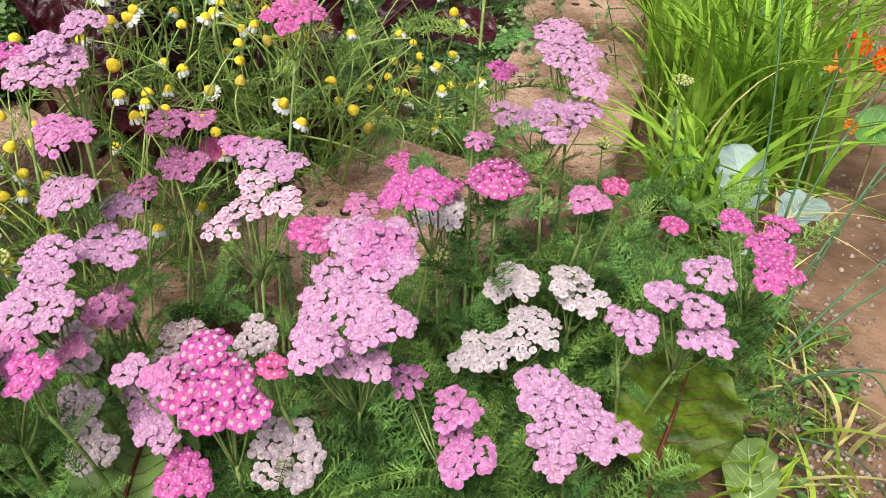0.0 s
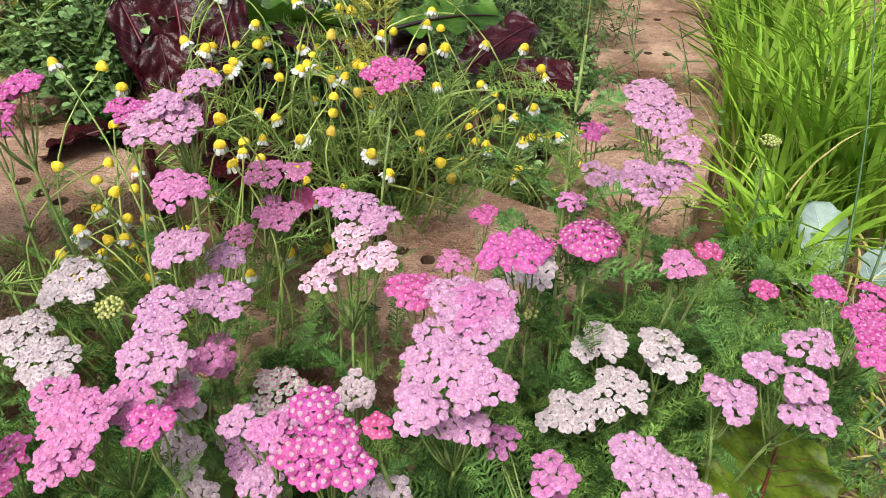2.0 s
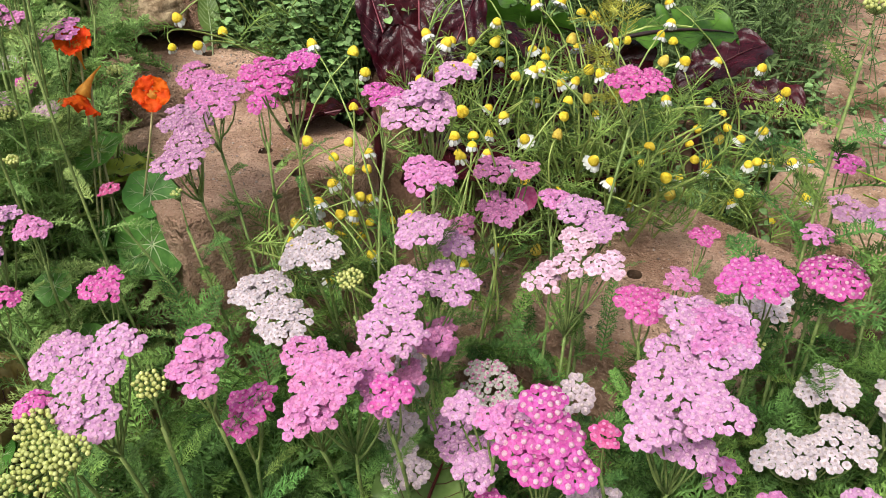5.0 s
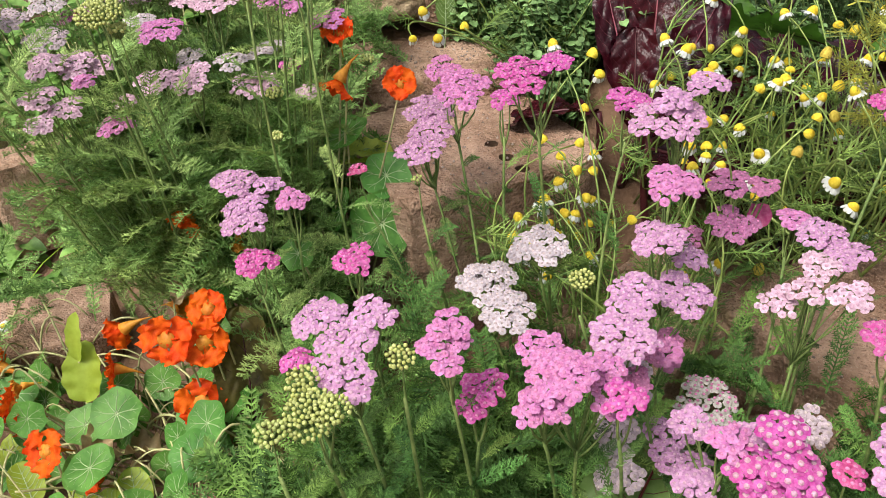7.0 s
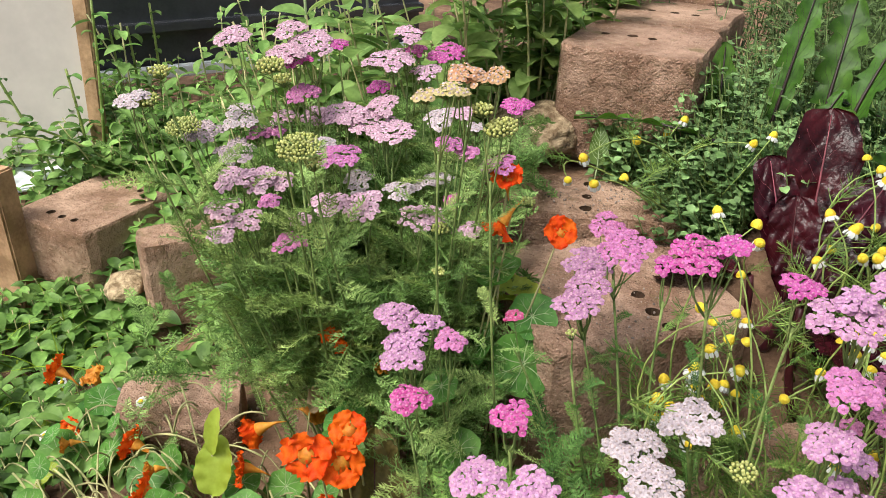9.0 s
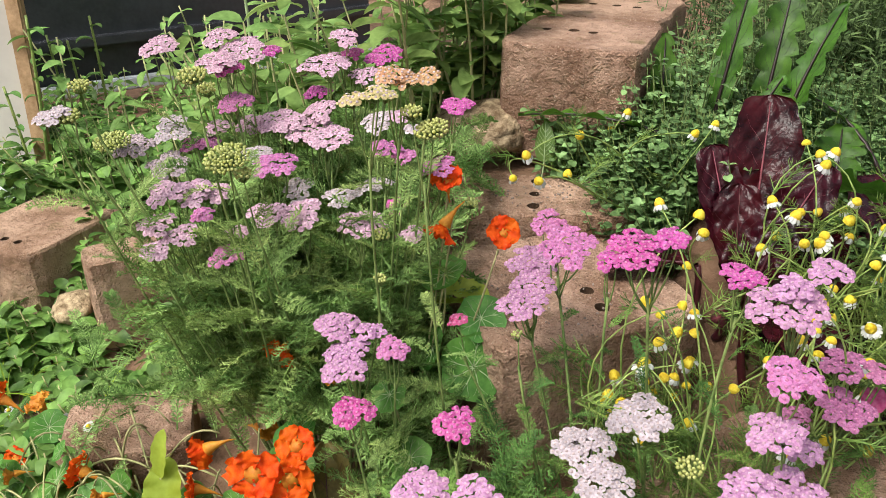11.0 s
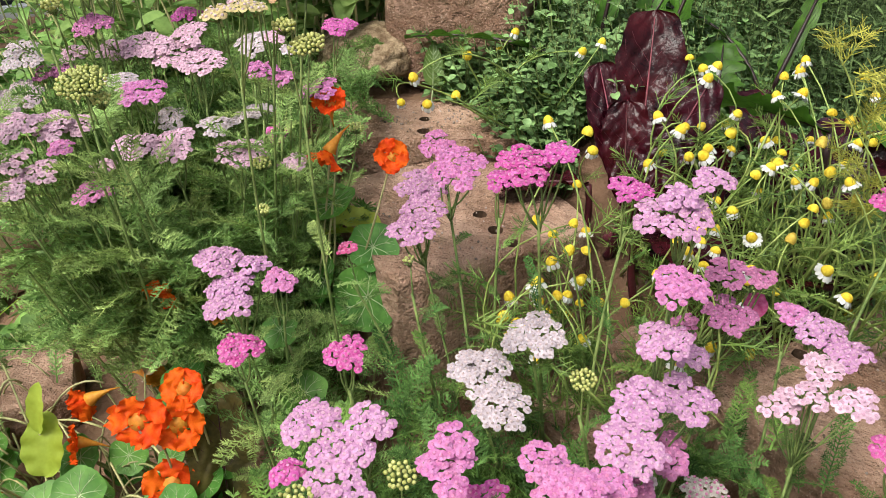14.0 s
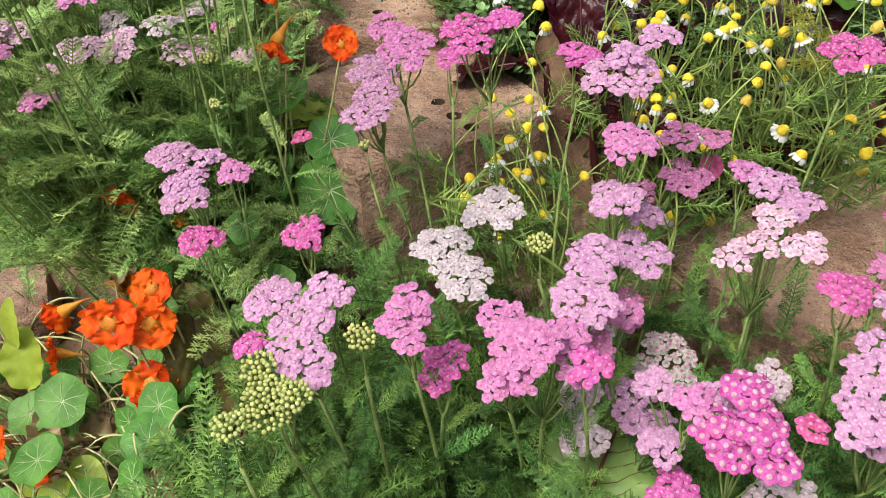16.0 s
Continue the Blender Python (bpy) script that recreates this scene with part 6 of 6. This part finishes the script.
loose_leaf("broad_leaf", "broad soft grey-green leaf hanging over the yarrow", CHARDPALE, -1.52, 1.10, 0.66, 0.15, 0.05, 1.6, -0.5, -0.2, oval(0.5, 0.7), -0.5, 0.3, 0.08, NASTVEIN, 0.0008, 5, 0.0, 0.002, 0.003, 6, "broad grey leaves")


def fallen_petal():
    s = Surface(0.026, 0.011, oval(0.5, 0.5), -0.4, 0.5, 0.2)
    ob = thing("fallen_petal", "fallen magenta petal on the clay block", "petal", data=Geo().add(*s.blade(8, 5)).mesh("fallen_petal", PETALS["R"]))
    ob.matrix_basis = turned(-0.213, 0.665, 0.372, 0.3, 0.9)


fallen_petal()


# ---- board, crate, rail and post at the back ----
def slab(name, label, category, corners_m, size, mtl, bevel=0.004):
    bm = bmesh.new()
    bmesh.ops.create_cube(bm, size=1, matrix=Matrix.Diagonal((*size, 1)))
    bmesh.ops.bevel(bm, geom=bm.edges[:], offset=bevel, segments=2, affect="EDGES")
    me = bpy.data.meshes.new(name)
    bm.to_mesh(me)
    bm.free()
    me.materials.append(mtl)
    if isinstance(category, str):
        ob = thing(name, label, category, data=me)
        ob.matrix_basis = corners_m
        return ob
    return part(name, me, category, label, corners_m)


def build_back():
    board = thing("display_board", "off-white board with a raw timber edge leaning on the ground", "board", (-2.12, 0.865, 0.33))
    board.rotation_euler = (radians(-8), 0, radians(42))
    slab("panel", "", board, pose(-0.28, 0, 0.12), (0.62, 0.012, 0.9), BOARDM)
    slab("edge_strip", "raw timber edge strip", board, pose(0.045, -0.006, 0.12), (0.035, 0.03, 0.9), WOOD)
    crate = thing("plastic_crate", "black plastic crate with a pale metal rim", "crate", (-2.57, 1.55, 0.05))
    crate.rotation_euler = (0, 0, radians(66))
    slab("front_wall", "", crate, pose(0, 0, 0.42), (1.6, 0.02, 0.76), BLACKP)
    slab("ledge", "", crate, pose(0, -0.03, 0.20), (1.6, 0.05, 0.03), BLACKP)
    slab("rail", "pale metal rail", crate, pose(0, -0.045, 0.055), (1.6, 0.03, 0.04), SILVER)
    slab("side_wall", "", crate, pose(0.79, 0.3, 0.42), (0.02, 0.6, 0.76), BLACKP)
    slab("wooden_post", "short raw timber post beside the clay block", "post", pose(-1.765, 0.497, 0.10, 0, 0, 20), (0.07, 0.05, 0.30), WOOD)
    slab("plastic_sheet", "white plastic sheet lying on the soil", "sheet", pose(-2.17, 0.765, 0.060, 2, -1, -22), (0.27, 0.17, 0.010), SHEET)


build_back()


def leggy_stem(x, y, h, lean, seed):
    rnd = random.Random(seed)
    base = np.array([x, y, ground_z(x, y)])
    ob = thing("leggy_stem", "tall bare green stem with curled small leaves", "plant", base, "leggy stems at the back")
    p = arc((0, 0, 0), (lean[0], lean[1], h), (0.01, 0, 0), 9)
    part("stem", Geo().add(*tube(p, np.linspace(0.0042, 0.0030, 9), 6)).mesh("stem", CHAM_STEM), ob)
    v, t, m = small_leaf(0.045, 0.010, -1.6, 0.5, nt=7)
    me = Geo().add(v, t, m).mesh("leaf", WEED)
    for k in range(9):
        q = p[0] + (p[-1] - p[0]) * (0.3 + 0.7 * k / 9)
        part("leaf", me, ob, "", turned(q[0], q[1], q[2], k * 2.2, rnd.uniform(0.3, 0.9), 0, rnd.uniform(0.6, 1.1)))


for k, (x, y, h, lx, ly) in enumerate(((-2.20, 1.02, 0.35, -0.01, 0.0), (-2.17, 1.05, 0.34, 0.0, 0.0), (-2.15, 1.10, 0.40, 0.02, 0.0), (-1.98, 0.82, 0.46, 0.04, 0.03), (-1.99, 0.80, 0.30, -0.03, 0.0), (-2.02, 0.74, 0.36, -0.10, -0.08), (-1.9, 0.84, 0.2, 0.1, 0.1))):
    leggy_stem(x, y, h, (lx, ly), k)


def trailing_stem(x, y, end, bow, seed):
    """A long leafy weed stem that leans over the block."""
    rnd = random.Random(seed)
    base = np.array([x, y, ground_z(x, y)])
    ob = thing("trailing_weed", "long trailing green weed stem with small leaf clusters", "plant", base, "trailing weed stems")
    p = arc((0, 0, 0), np.array(end) - base, bow, 16)
    part("stem", Geo().add(*tube(p, np.linspace(0.0034, 0.0022, 16), 6)).mesh("stem", CHAM_STEM), ob)
    me = Geo().add(*small_leaf(0.030, 0.011, -0.8, 0.3, 0.5, 0.8, 6, 5)).mesh("leaf", WEED)
    for k in range(3, 16):
        for i in range(3):
            part("leaf", me, ob, "", turned(*p[k], rnd.uniform(0, 6.28), rnd.uniform(-0.4, 0.8), rnd.uniform(-0.4, 0.4), rnd.uniform(0.6, 1.3)))


trailing_stem(-1.66, 0.86, (-2.06, 0.60, 0.255), (0, 0, 0.06), 1)
trailing_stem(-1.69, 0.84, (-2.04, 0.60, 0.215), (0, 0, 0.07), 2)
trailing_stem(-1.67, 0.85, (-2.02, 0.58, 0.160), (0, 0, 0.08), 3)


def daisy(x, y):
    z = ground_z(x, y)
    ob = thing("daisy", "small white daisy with a yellow eye among weeds", "flower", (x, y, z), "daisies in the weeds")
    part("stem", Geo().add(*tube(arc((0, 0, 0), (0, 0, 0.075), (0.006, 0, 0), 5), 0.0008, 4)).mesh("stem", CHAM_STEM), ob)
    m = facing((0, 0, 0.077), (0.3, -0.4, 0.9), 0, 0.9)
    part("cone", CONES[0], ob, "", m @ Matrix.Scale(0.7, 4))
    part("petals", RAYS[0], ob, "", m)


for x, y in ((-1.30, 0.39), (-1.32, 0.37), (-1.14, 0.375), (-1.06, 0.37), (-1.12, 0.26)):
    daisy(x, y)
